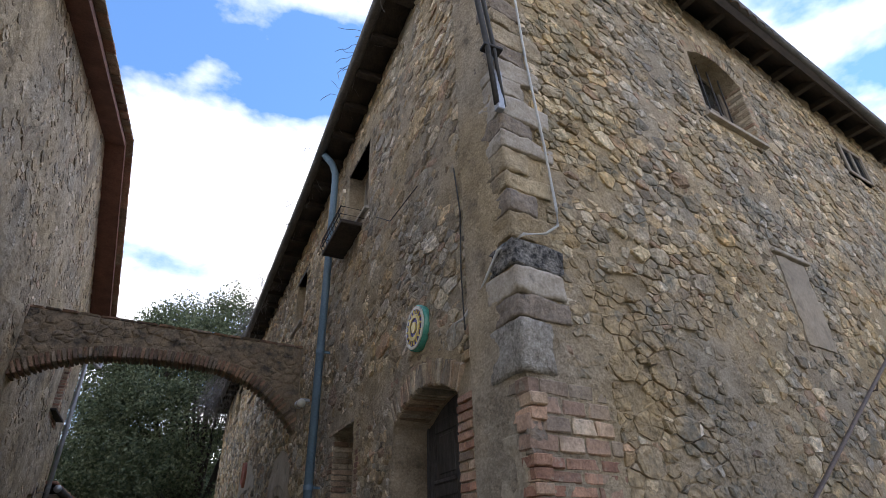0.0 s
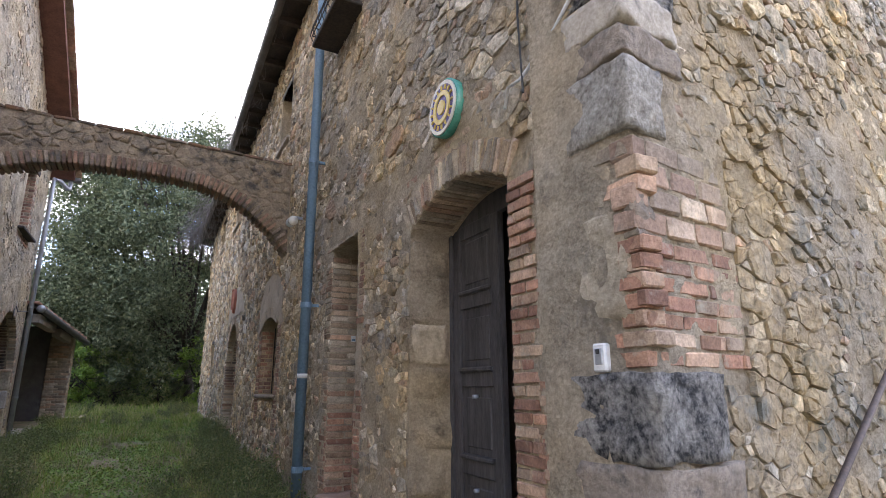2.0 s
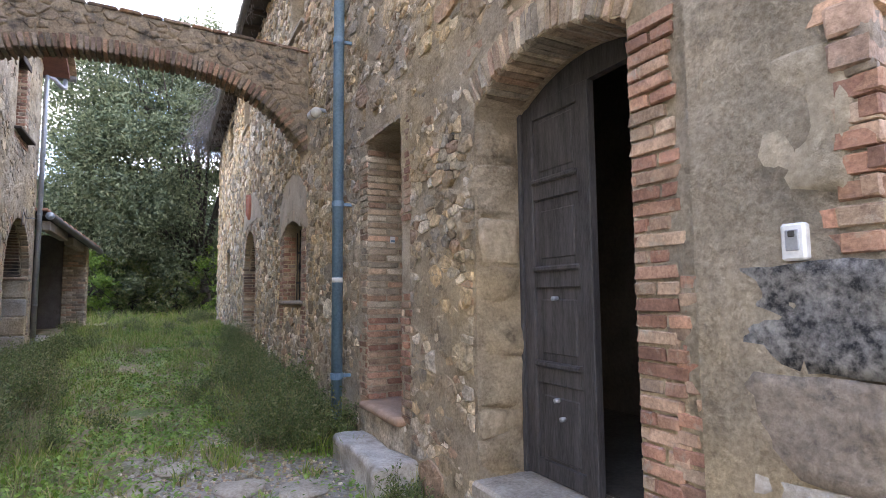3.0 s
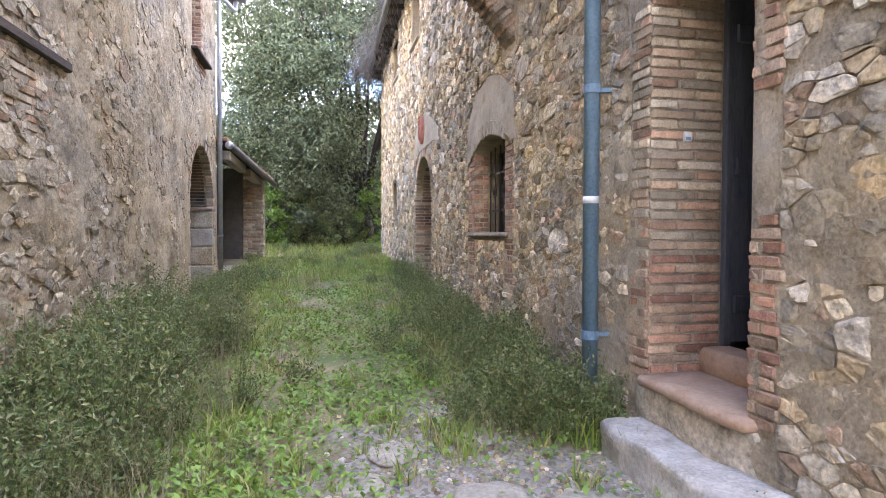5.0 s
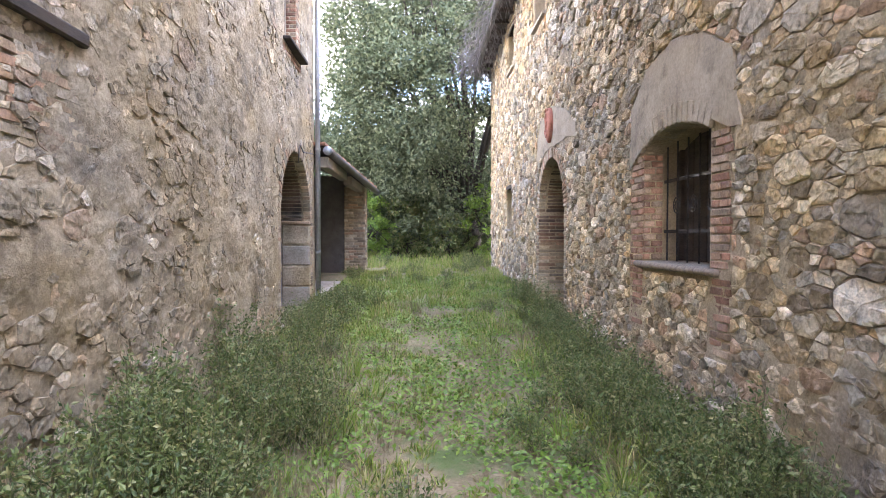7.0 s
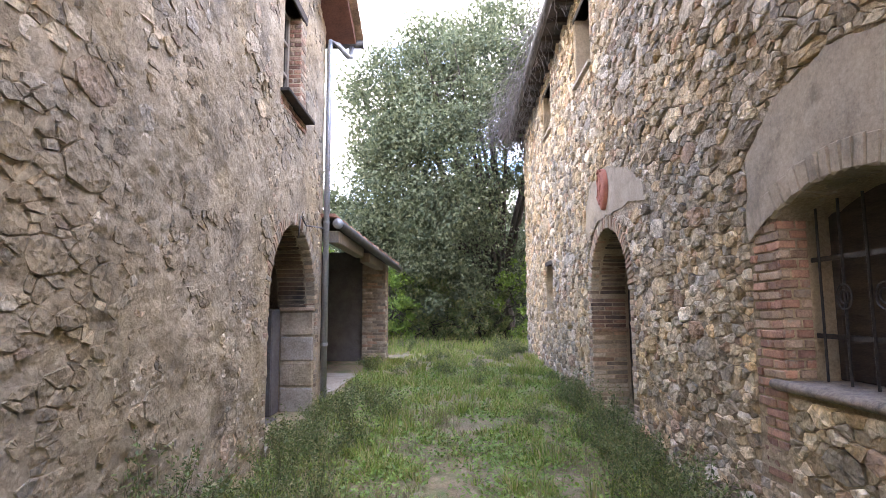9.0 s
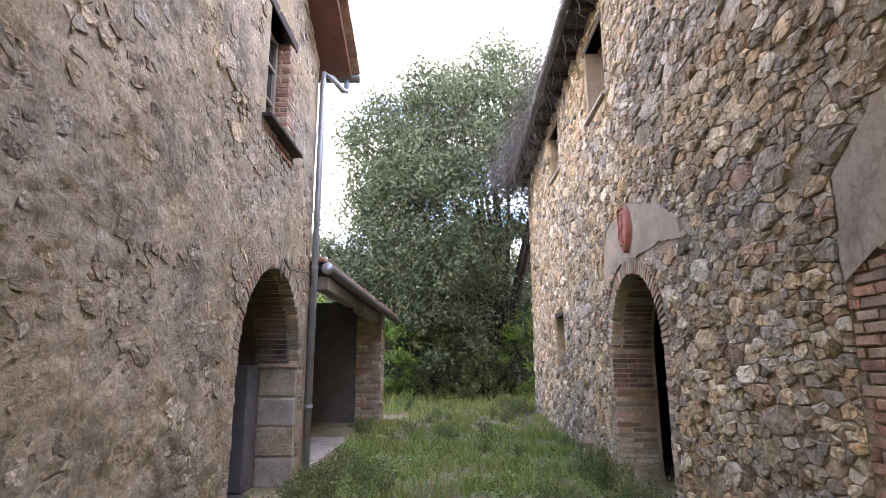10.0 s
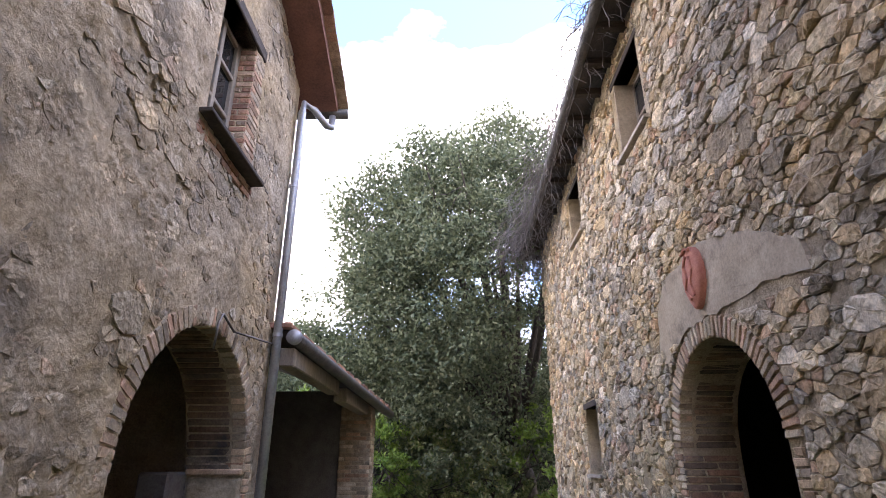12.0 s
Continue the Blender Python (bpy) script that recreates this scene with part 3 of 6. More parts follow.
def seg_fn(u0, u1, zs, rise):
    c, a = (u0 + u1) / 2, (u1 - u0) / 2

    def fn(t):
        s = 2 * t - 1
        nu, nz = 2 * rise * s / a, 1.0
        ln = math.hypot(nu, nz)
        return (c + a * s, zs + rise * (1 - s * s)), (nu / ln, nz / ln)
    return fn


# ---- structure ----


def ground_z(x, y):
    """Height of the ground: it climbs gently along the passage."""
    return 0.042 * (min(max(y, -3), 26) - 7.2) + 0.02 * noise.noise(Vector((x * 1.3, y * 1.3, 3.1))) + 0.03 * noise.noise(Vector((x * 0.4, y * 0.4, 7.7)))


def lerp_table(table):
    def fn(u):
        if u <= table[0][0]:
            return table[0][1]
        for (a, za), (b, zb) in zip(table, table[1:]):
            if u <= b:
                return za + (zb - za) * (u - a) / (b - a)
        return table[-1][1]
    return fn


XR = 1.79
top_alley = lerp_table([(3.0, 8.25), (5.0, 7.93), (8.6, 7.5), (16.4, 7.12), (23.6, 6.85)])
top_front = lerp_table([(0, 8.25), (2.7, 8.27), (9.5, 7.75)])
top_left = lerp_table([(2.0, 6.55), (10.85, 8.93), (16.55, 6.52)])
ALLEY = Face((XR, 0, 0), (0, 1, 0), 1, top_alley)
FRONT = Face((XR, 3.08, 0), (1, 0.13, 0), -1, top_front)
LEFT = Face((-2.14, 0, 0), (-0.015, 1, 0), -1, top_left)

DOOR = (3.97, 5.28, 0.30, 2.62, 0.20)
DOOR2 = (6.47, 7.31, 0.45, 2.93)
WIN = (10.17, 11.42, 1.38, 2.43, 0.15)
ARCH2 = (14.47, 16.28, 0.33, 2.05, 0.88)
SLIT = (19.45, 20.2, 1.79, 2.79)
UP1, UP2 = (6.42, 7.45, 5.72, 6.92), (10.2, 11.05, 5.52, 6.6)
UP3, UP4 = (15.87, 16.83, 5.58, 6.72), (19.2, 20.02, 5.65, 6.62)
FWIN = (3.25, 4.38, 6.1, 7.15, 0.2)
ARCHL = (13.87, 16.08, 0.3, 1.86, 1.1)
WINL = (14.2, 14.98, 4.5, 5.82)



def cover_alley(u, z):
    """How far the pointing stands out over the stones along the passage: flush by the doors, open joints further on."""
    p = Vector((u, z, 4.2))
    base = 0.011 if u < 3.75 else (0.006 if u < 6.4 else max(-0.004, 0.014 - 0.0038 * (u - 7.5)))
    if 3.75 < u < 5.4 and z < 2.9 or 9.8 < u < 11.8 and 0.7 < z < 2.5:
        base = 0.001
    if u > 7.5 and z < 1.3:
        base += 0.008 * min(1.0, (1.3 - z) * 2)
    return base + 0.013 * noise.noise(p * 1.2) + 0.007 * noise.noise(p * 7.0)


def cover_front(u, z):
    p = Vector((u, z, 8.1))
    return 0.005 + (0.007 if u < 0.7 and z < 2.6 else 0.0) + 0.016 * noise.noise(p * 1.1) + 0.007 * noise.noise(p * 6.0)


def cover_left(u, z):
    """Worn render: it has fallen off low down at the near end."""
    p = Vector((u, z, 1.7))
    bare = max(0.0, min(1.0, (11.2 - u) / 2.5)) * max(0.0, min(1.0, (3.6 - z) / 1.5))
    return 0.008 - 0.016 * bare + 0.014 * noise.noise(p * 1.0) + 0.008 * noise.noise(p * 5.0)


holes_alley = [seg_poly(*DOOR), rect(*DOOR2), seg_poly(*WIN), arch_poly(*ARCH2), rect(*SLIT), rect(*UP1), rect(*UP2), rect(*UP3), rect(*UP4)]
v, f = wall_sheet(ALLEY, 3.08, 23.4, holes_alley, 0.04, 0.008, 0.55, 1.0, 0.12, 0.010, cover_alley)
wall_alley = tagged(part("wall_right_alley", mesh_of("wall_right_alley", v, f, M_MORTAR, True), None),
                    "rough rubble stone wall of the farmhouse along the grassy passage", "wall", "", "structure")
v, f = wall_sheet(FRONT, 0.0, 9.5, [seg_poly(*FWIN)], 0.036, 0.009, 0.55, 5.0, 0.0, 0.012, cover_front)
wall_front = tagged(part("wall_right_front", mesh_of("wall_right_front", v, f, M_MORTAR, True), None),
                    "flush pointed rubble stone end wall of the farmhouse", "wall", "", "structure")
v, f = wall_sheet(LEFT, 2.2, 16.5, [arch_poly(*ARCHL), rect(*WINL)], 0.036, 0.012, 0.55, 9.0, 0.0, 0.023, cover_left)
wall_left = tagged(part("wall_left", mesh_of("wall_left", v, f, M_MORTAR_L, True), None),
                   "old gable wall with worn lime render and rubble stones", "wall", "", "structure")


def slab_wall(name, a, b, z0, z1, thick, label):
    """A plain wall from a to b in plan, thickness to its left."""
    d = (Vector(b) - Vector(a)).normalized()
    n = Vector((-d.y, d.x)) * thick
    pts = [Vector(a), Vector(b), Vector(b) + n, Vector(a) + n]
    vs = [(p.x, p.y, z) for z in (z0, z1) for p in pts]
    fs = [(3, 2, 1, 0), (4, 5, 6, 7)] + [(k, (k + 1) % 4, (k + 1) % 4 + 4, k + 4) for k in range(4)]
    return tagged(part(name, mesh_of(name, vs, fs, M_MORTAR), None), label, "wall", "", "structure")


# added out of view: cuts the sky light that falls on the front wall
slab_wall("wall_sky_blocker", (-14, -9.5), (18, -9.5), -0.8, 5.8, -0.5, "unseen plain wall added behind the camera to dim the front wall")
slab_wall("wall_right_far", (XR + 0.004, 23.4), (11.2, 23.4), -0.6, 6.85, -0.5, "rubble end wall of the farmhouse beside the trees")
slab_wall("wall_right_back", (11.2, 4.34), (11.2, 23.4), -0.6, 7.6, 0.5, "plain rear wall of the farmhouse")
slab_wall("wall_left_far", (-9.0, 16.46), (-2.92, 16.46), -0.6, 6.35, -0.3, "rubble end wall of the outbuilding beside the lean-to")
slab_wall("wall_left_near", (-9.0, 2.25), (-2.22, 2.25), -0.6, 6.5, 0.5, "plain near wall of the outbuilding")
slab_wall("wall_left_back", (-9.0, 2.25), (-9.0, 16.46), -0.6, 6.5, -0.4, "plain rear wall of the outbuilding")
# added floors and inner walls, painted near-black so the openings look unlit
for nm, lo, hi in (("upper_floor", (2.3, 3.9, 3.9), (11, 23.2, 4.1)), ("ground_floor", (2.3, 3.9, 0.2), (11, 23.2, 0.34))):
    tagged(part(nm, boxes((lo, hi)), M_DARK), "unseen floor inside the farmhouse, coloured dark for indoor shade", "floor", "", "structure")
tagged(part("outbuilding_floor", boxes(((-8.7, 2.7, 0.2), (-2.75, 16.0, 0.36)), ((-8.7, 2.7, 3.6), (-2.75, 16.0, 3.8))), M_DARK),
       "unseen floors inside the outbuilding, coloured dark for indoor shade", "floor", "", "structure")
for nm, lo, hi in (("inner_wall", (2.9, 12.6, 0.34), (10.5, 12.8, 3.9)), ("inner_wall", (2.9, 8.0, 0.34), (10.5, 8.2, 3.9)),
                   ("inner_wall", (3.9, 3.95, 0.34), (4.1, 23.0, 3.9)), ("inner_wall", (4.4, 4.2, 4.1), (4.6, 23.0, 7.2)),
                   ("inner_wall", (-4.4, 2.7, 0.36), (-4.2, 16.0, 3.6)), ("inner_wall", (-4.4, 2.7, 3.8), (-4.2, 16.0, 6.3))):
    tagged(part(nm, boxes((lo, hi)), M_DARK), "added inner wall, coloured dark for indoor shade", "wall", "", "structure")


def tile_roof(name, a, b, c, d, label, pitch=0.2, thick=0.1, mat=None):
    """A roof plane of rows of curved tiles; a-b is the eave, d-c the upper edge."""
    a, b, c, d = map(Vector, (a, b, c, d))
    n = (b - a).cross(d - a).normalized()
    n = n if n.z > 0 else -n
    cols = max(2, round((b - a).length / (pitch / 6)))
    rows = max(2, round((d - a).length / 0.38))
    vs, fs = [], []
    for j in range(rows):
        for lift, t in ((0.03, j / rows), (0.0, (j + 1) / rows)):
            for i in range(cols + 1):
                s = i / cols
                p = (a + (b - a) * s) * (1 - t) + (d + (c - d) * s) * t
                vs.append(p + n * (0.045 * abs(math.sin(math.pi * s * cols / 6)) + lift))
    for j in range(2 * rows - 1):
        for i in range(cols):
            k = j * (cols + 1) + i
            fs.append((k, k + 1, k + cols + 2, k + cols + 1))
    tagged(part(name, mesh_of(name, vs, fs, mat or M_TILE), None), label, "roof", "", "structure")
    k = [p - n * e for e in (0.01, thick) for p in (a, b, c, d)]
    base = mesh_of("roof_board", k, [(0, 1, 2, 3), (7, 6, 5, 4)] + [(q, (q + 1) % 4, (q + 1) % 4 + 4, q + 4) for q in range(4)], M_SOFFIT if mat is None else M_DARK_WOOD)
    return tagged(part("roof_boards", base, None), "old boards under the roof tiles", "roof", "", "structure")


# left roof: two slopes that fall along the passage, the verge hangs over it
VERGE = -1.95
tile_roof("roof_left_far", (-9.4, 16.85, 6.46), (VERGE, 16.85, 6.46), (VERGE, 10.85, 9.03), (-9.4, 10.85, 9.03), "terracotta tiled far slope of the outbuilding roof")
tile_roof("roof_left_near", (VERGE, 1.9, 6.62), (-9.4, 1.9, 6.62), (-9.4, 10.85, 9.03), (VERGE, 10.85, 9.03), "terracotta tiled near slope of the outbuilding roof")
# right roof
for k, (ya, yb) in enumerate(((2.55, 5.0), (5.0, 8.6), (8.6, 16.4), (16.4, 23.8))):
    za, zb = top_alley(ya) + 0.02, top_alley(yb) + 0.02
    ra, rb = 9.9 - 0.03 * ya, 9.9 - 0.03 * yb
    tile_roof("roof_right_alley", (1.36, ya, za), (1.36, yb, zb), (6.5, yb, rb), (6.5, max(ya, 5.0 if k == 0 else ya), ra if k else 9.75),
              "weathered tiled roof slope above the passage", mat=M_TILE)
tile_roof("roof_right_front", (1.36, 2.56, 8.26), (11.6, 3.9, 7.72), (6.6, 5.2, 9.75), (6.5, 5.0, 9.76), "weathered tiled front roof slope", mat=M_TILE)
tile_roof("roof_right_rear", (11.6, 23.8, 7.4), (11.6, 3.9, 7.72), (6.5, 5.2, 9.75), (6.5, 23.8, 9.2), "weathered tiled rear roof slope", mat=M_TILE)

# eaves of the farmhouse: soffit boards and rafters
for nm, face, u0, u1, st in (("eaves_alley", ALLEY, 2.9, 23.6, 0.62), ("eaves_front", FRONT, -0.4, 9.5, 0.55)):
    eave = thing(nm, "dark timber eaves with rafters under the tiles", "eaves", "", "structure")
    n = round((u1 - u0) / st)
    for k in range(n + 1):
        u = u0 + (u1 - u0) * k / n
        z = face.top(u)
        bm = bmesh.new()
        box(bm, (-0.05, -0.02, -0.13), (0.05, 0.38, -0.02), 0.006, Matrix.Translation(face.at(u, z)) @ basis(face.a, face.n, Vector((0, 0, 1))).to_4x4())
        part("rafter", bm, M_DARK_WOOD, eave)
    gut = bmesh.new()
    tube(gut, [face.at(u0 - 0.1 + (u1 - u0 + 0.1) * k / 24, face.top(u0 + (u1 - u0) * k / 24) - 0.03, 0.44) for k in range(25)], 0.075, 10)
    g = thing("gutter", "dark half-round metal roof gutter under the eaves", "gutter")
    part("trough", gut, M_GUTTER, g, smooth=True)

# ---- ground ----


def ground_material():
    m = material("grassy_earth", (0.17, 0.13, 0.075), (0.34, 0.265, 0.16), 2.6, 0.95, 0.8, 40, stain=(0.11, 0.15, 0.045), stain_scale=1.6, stain_at=0.5, distance=0.03)
    n, l = m.node_tree.nodes, m.node_tree.links
    b = n["Principled BSDF"]
    base = b.inputs["Base Color"].links[0].from_socket
    g = n.new("ShaderNodeNewGeometry")
    sep = n.new("ShaderNodeSeparateXYZ")
    l.new(g.outputs["Position"], sep.inputs["Vector"])
    terms = []
    for sock, c, w in (("X", 0.55, 1.25), ("Y", 5.0, 3.4)):
        a = n.new("ShaderNodeMath")
        a.operation = "MULTIPLY_ADD"
        a.inputs[1].default_value, a.inputs[2].default_value = 1 / w, -c / w
        l.new(sep.outputs[sock], a.inputs[0])
        p = n.new("ShaderNodeMath")
        p.operation = "POWER"
        p.inputs[1].default_value = 2
        ab = n.new("ShaderNodeMath")
        ab.operation = "ABSOLUTE"
        l.new(a.outputs[0], ab.inputs[0])
        l.new(ab.outputs[0], p.inputs[0])
        terms.append(p)
    s = n.new("ShaderNodeMath")
    l.new(terms[0].outputs[0], s.inputs[0])
    l.new(terms[1].outputs[0], s.inputs[1])
    tn = n.new("ShaderNodeTexNoise")
    tn.inputs["Scale"].default_value, tn.inputs["Detail"].default_value = 3.0, 8.0
    l.new(g.outputs["Position"], tn.inputs["Vector"])
    s2 = n.new("ShaderNodeMath")
    s2.operation = "MULTIPLY_ADD"
    s2.inputs[1].default_value = 1.7
    l.new(tn.outputs["Fac"], s2.inputs[0])
    l.new(s.outputs[0], s2.inputs[2])
    r = n.new("ShaderNodeValToRGB")
    r.color_ramp.elements[0].position, r.color_ramp.elements[0].color = 0.52, (1, 1, 1, 1)
    r.color_ramp.elements[1].position, r.color_ramp.elements[1].color = 0.66, (0, 0, 0, 1)
    h = n.new("ShaderNodeMath")
    h.operation = "MULTIPLY"
    h.inputs[1].default_value = 0.33
    l.new(s2.outputs[0], h.inputs[0])
    l.new(h.outputs[0], r.inputs["Fac"])
    vor = n.new("ShaderNodeTexVoronoi")
    vor.inputs["Scale"].default_value = 38
    l.new(g.outputs["Position"], vor.inputs["Vector"])
    gr = n.new("ShaderNodeValToRGB")
    for k, c in enumerate(((0.16, 0.13, 0.10), (0.42, 0.38, 0.33))):
        gr.color_ramp.elements[k].color = (*c, 1)
    l.new(vor.outputs["Color"], gr.inputs["Fac"])
    mx = n.new("ShaderNodeMix")
    mx.data_type = "RGBA"
    l.new(r.outputs["Color"], mx.inputs["Factor"])
    l.new(base, mx.inputs["A"])
    l.new(gr.outputs["Color"], mx.inputs["B"])
    l.new(mx.outputs["Result"], b.inputs["Base Color"])
    return m


def lines(lo, hi, fine_lo, fine_hi, fine):
    inner = list(np.arange(fine_lo, fine_hi + 1e-6, fine))
    out_hi, out_lo, s = [fine_hi], [fine_lo], fine
    while out_hi[-1] < hi:
        s *= 1.5
        out_hi.append(min(hi, out_hi[-1] + s))
    s = fine
    while out_lo[-1] > lo:
        s *= 1.5
        out_lo.append(max(lo, out_lo[-1] - s))
    return sorted(set(out_lo[1:] + [float(x) for x in inner] + out_hi[1:]))


gx, gy = lines(-1500, 1500, -4, 3, 0.12), lines(-1500, 1500, 0, 26, 0.12)
gv = [(x, y, ground_z(x, y)) for y in gy for x in gx]
gf = [(j * len(gx) + i, j * len(gx) + i + 1, (j + 1) * len(gx) + i + 1, (j + 1) * len(gx) + i) for j in range(len(gy) - 1) for i in range(len(gx) - 1)]
tagged(part("ground", mesh_of("ground", gv, gf, ground_material(), True), None), "grassy earth with a bare gravel patch by the doors", "ground", "", "structure")

# ---- the masonry arch across the passage ----
span = thing("passage_arch", "weathered brick and rubble arch spanning between the two buildings", "arch", at=(0, 10.0, 3.5))


def arch_under(x):
    d = x + 0.6
    return 4.40 - (0.047 * d ** 3.5 if d > 0 else 0.13 * (-d) ** 2.3)


def arch_top(x):
    return 4.93 - 0.034 * x


vs, fs = [], []
XS = [-2.33 + 4.15 * k / 48 for k in range(49)]
for x in XS:
    zu, zt = arch_under(x) + 0.03, arch_top(x)
    for j in range(5):
        z = zu + (zt - zu) * j / 4
        for yy, sg in ((9.86, -1), (10.2, 1)):
            o = 0.012 * noise.noise(Vector((x * 4, z * 4, yy))) if 0 < j < 4 else 0.0
            vs.append((x, yy + o * sg, z))
for i in range(48):
    for j in range(4):
        a, b = i * 10 + j * 2, (i + 1) * 10 + j * 2
        fs.append((a, b, b + 2, a + 2))
        fs.append((a + 1, a + 3, b + 3, b + 1))
    a, b = i * 10, (i + 1) * 10
    fs.append((a, a + 1, b + 1, b))
    fs.append((a + 8, b + 8, b + 9, a + 9))
part("core", mesh_of("arch_core", vs, fs, M_ARCH, True), None, span)
for k in range(66):
    x = -2.28 + 4.04 * (k + 0.5) / 66
    slope = (arch_under(x + 0.01) - arch_under(x - 0.01)) / 0.02
    rad = Vector((-slope, 0, 1)).normalized()
    turn = basis(rad.cross(Vector((0, 1, 0))), Vector((0, 1, 0)), rad)
    c = Vector((x, 10.03, arch_under(x))) + rad * 0.085
    brick(span, c, (0.048, 0.365 + BR.uniform(-0.008, 0.008), 0.19 * BR.uniform(0.92, 1.05)), turn, M_ARCH_BRICK, "voussoir")
rnd = random.Random(31)
x = -2.3
while x < 1.76:
    w = rnd.uniform(0.2, 0.34)
    brick(span, (x + w / 2, 10.03, arch_top(x + w / 2) + 0.012), (w * 0.97, 0.40 + rnd.uniform(-0.02, 0.02), 0.035),
          Matrix.Rotation(0.034 + rnd.gauss(0, 0.02), 3, "Y"), M_ARCH_BRICK, "coping_tile")
    x += w
ARCH_STONES = Face((0, 9.86, 0), (1, 0, 0), -1, lambda u: arch_top(u))
stones = [s for s in rubble(ARCH_STONES, -2.3, 1.76, [], [(0.09, 8), (0.06, 30), (0.04, 60)], relief=(0.0, 0.02), seed=77, z0=3.2)
          if s[1] > arch_under(s[0]) + 0.25]
vv, ff = [], []
for _, _, a, b in stones:
    k = len(vv)
    vv += a
    ff += [tuple(i + k for i in q) for q in b]
tagged(part("infill_rubble", mesh_of("infill_rubble", vv, ff, M_ARCH, True), None, span), "dark lichened rubble infill", kind="stuff")

# ---- lean-to shed ----
shed = thing("lean_to_shed", "open brick lean-to with a low tiled roof and dark inside", "shed", at=(-3.2, 19, 0.4))
bm = bmesh.new()
pts = [(-2.2, 16.5, 3.2), (-1.72, 21.9, 2.88), (-5.6, 21.9, 4.35), (-5.6, 16.5, 4.5)]
lo = [bm.verts.new(p) for p in pts]
hi = [bm.verts.new((p[0], p[1], p[2] + 0.1)) for p in pts]
bm.faces.new(lo[::-1]), bm.faces.new(hi)
for k in range(4):
    bm.faces.new((lo[k], lo[(k + 1) % 4], hi[(k + 1) % 4], hi[k]))
part("roof", bm, M_DARK_WOOD, shed, "dark timber roof deck")
part("pillar", boxes(((-2.5, 21.2, 0.1), (-1.93, 21.7, 2.95)), bevel=0.02), M_PALE, shed, "pale brick corner pillar")
part("beam", boxes(((-2.3, 16.5, 2.9), (-2.12, 19, 3.1)), ((-2.2, 19, 2.8), (-2.0, 21.6, 3.0)), bevel=0.015), M_FRAME, shed, "old oak eaves beam")
# inside walls get the darkened grey in place of lean-to shade
part("back_wall", boxes(((-5.8, 16.5, 0.1), (-5.5, 21.7, 4.4))), M_GREY, shed, "rear stone wall, darkened for the shade inside")
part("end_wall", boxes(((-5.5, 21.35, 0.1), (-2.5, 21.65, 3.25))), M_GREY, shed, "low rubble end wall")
part("floor", boxes(((-5.5, 16.5, 0.2), (-2.3, 21.4, 0.52))), M_SLAB, shed, "worn concrete floor")
bm = bmesh.new()
for k in range(12):
    y = 16.6 + 5.2 * k / 11
    x = -2.2 + 0.48 * (k / 11)
    box(bm, (x - 0.25, y - 0.2, 3.3 - 0.32 * k / 11), (x + 0.04, y + 0.22, 3.36 - 0.32 * k / 11), 0.01)
part("edge_tiles", bm, M_TILE, shed, "mossy edge tiles")
g = thing("shed_gutter", "grey metal gutter with a round end cap", "gutter", at=(-2.1, 16.6, 3.1))
bm = bmesh.new()
tube(bm, [(-2.12, 16.45, 3.2), (-1.66, 21.9, 2.86)], 0.075, 12)
part("trough", bm, M_GUTTER, g, smooth=True)
bm = bmesh.new()
tube(bm, [(-2.125, 16.40, 3.202), (-2.12, 16.45, 3.2)], 0.082, 16)
part("end_cap", bm, M_ZINC, g, "pale zinc end cap", smooth=True)
# ---- stones and bricks of the walls ----
zones_alley = [rect(3.05, 3.36, -0.4, 8.4), rect(3.66, 3.98, 0.2, 2.72), rect(3.34, 3.68, 0.5, 2.56), seg_poly(3.95, 5.31, 0.1, 2.62, 0.22), seg_poly(3.88, 5.42, 2.5, 2.84, 0.24), rect(6.3, 7.52, 0.2, 3.1),
               rect(9.86, 10.18, 0.72, 2.45), rect(11.41, 11.76, 0.72, 2.45), rect(10.15, 11.45, 1.3, 2.5), seg_poly(9.84, 11.74, 2.3, 2.9, 0.4),
               arch_poly(14.28, 16.47, 0.1, 2.05, 1.07), [(13.8, 3.0), (16.48, 3.04), (16.35, 3.42), (16.02, 3.66), (15.11, 3.74), (14.38, 3.5), (13.84, 3.22)], rect(19.38, 20.3, 1.68, 2.9),
               rect(6.32, 7.55, 5.62, 7.05), rect(10.12, 11.12, 5.42, 6.72), rect(15.78, 16.95, 5.48, 6.85), rect(19.1, 20.12, 5.55, 6.75),
               rect(9.75, 10.3, 3.35, 4.95), rect(4.2, 5.95, 2.98, 3.12)]
MAIN = [(0.2, 1.2), (0.14, 7), (0.09, 28), (0.062, 140), (0.043, 260), (0.029, 90)]
made = rubble(ALLEY, 3.08, 23.4, zones_alley, MAIN, 0.6, 0.009, (0.009, 0.038), 0.03, 11, relief_at=lambda u, z: 0.45 if u < 6.4 else (0.8 if u < 9.8 else 1.0),
              skip_at=lambda u, z: 0.25 if u < 6.4 and z < 3.4 else (0.12 if u < 6.4 else 0.04))
lay_stones(made, wall_alley, "far_stones", "tan and grey rubble stones bedded in lime mortar", lambda u, z: (5.4 < u < 6.35 or 7.5 < u < 9.9) and 0.1 < z < 2.6)
zones_front = [rect(-0.1, 0.32, -0.4, 8.4), rect(-0.1, 0.7, 1.5, 2.52), seg_poly(3.13, 4.5, 6.0, 7.28, 0.22), rect(3.6, 4.22, 3.3, 4.4)]
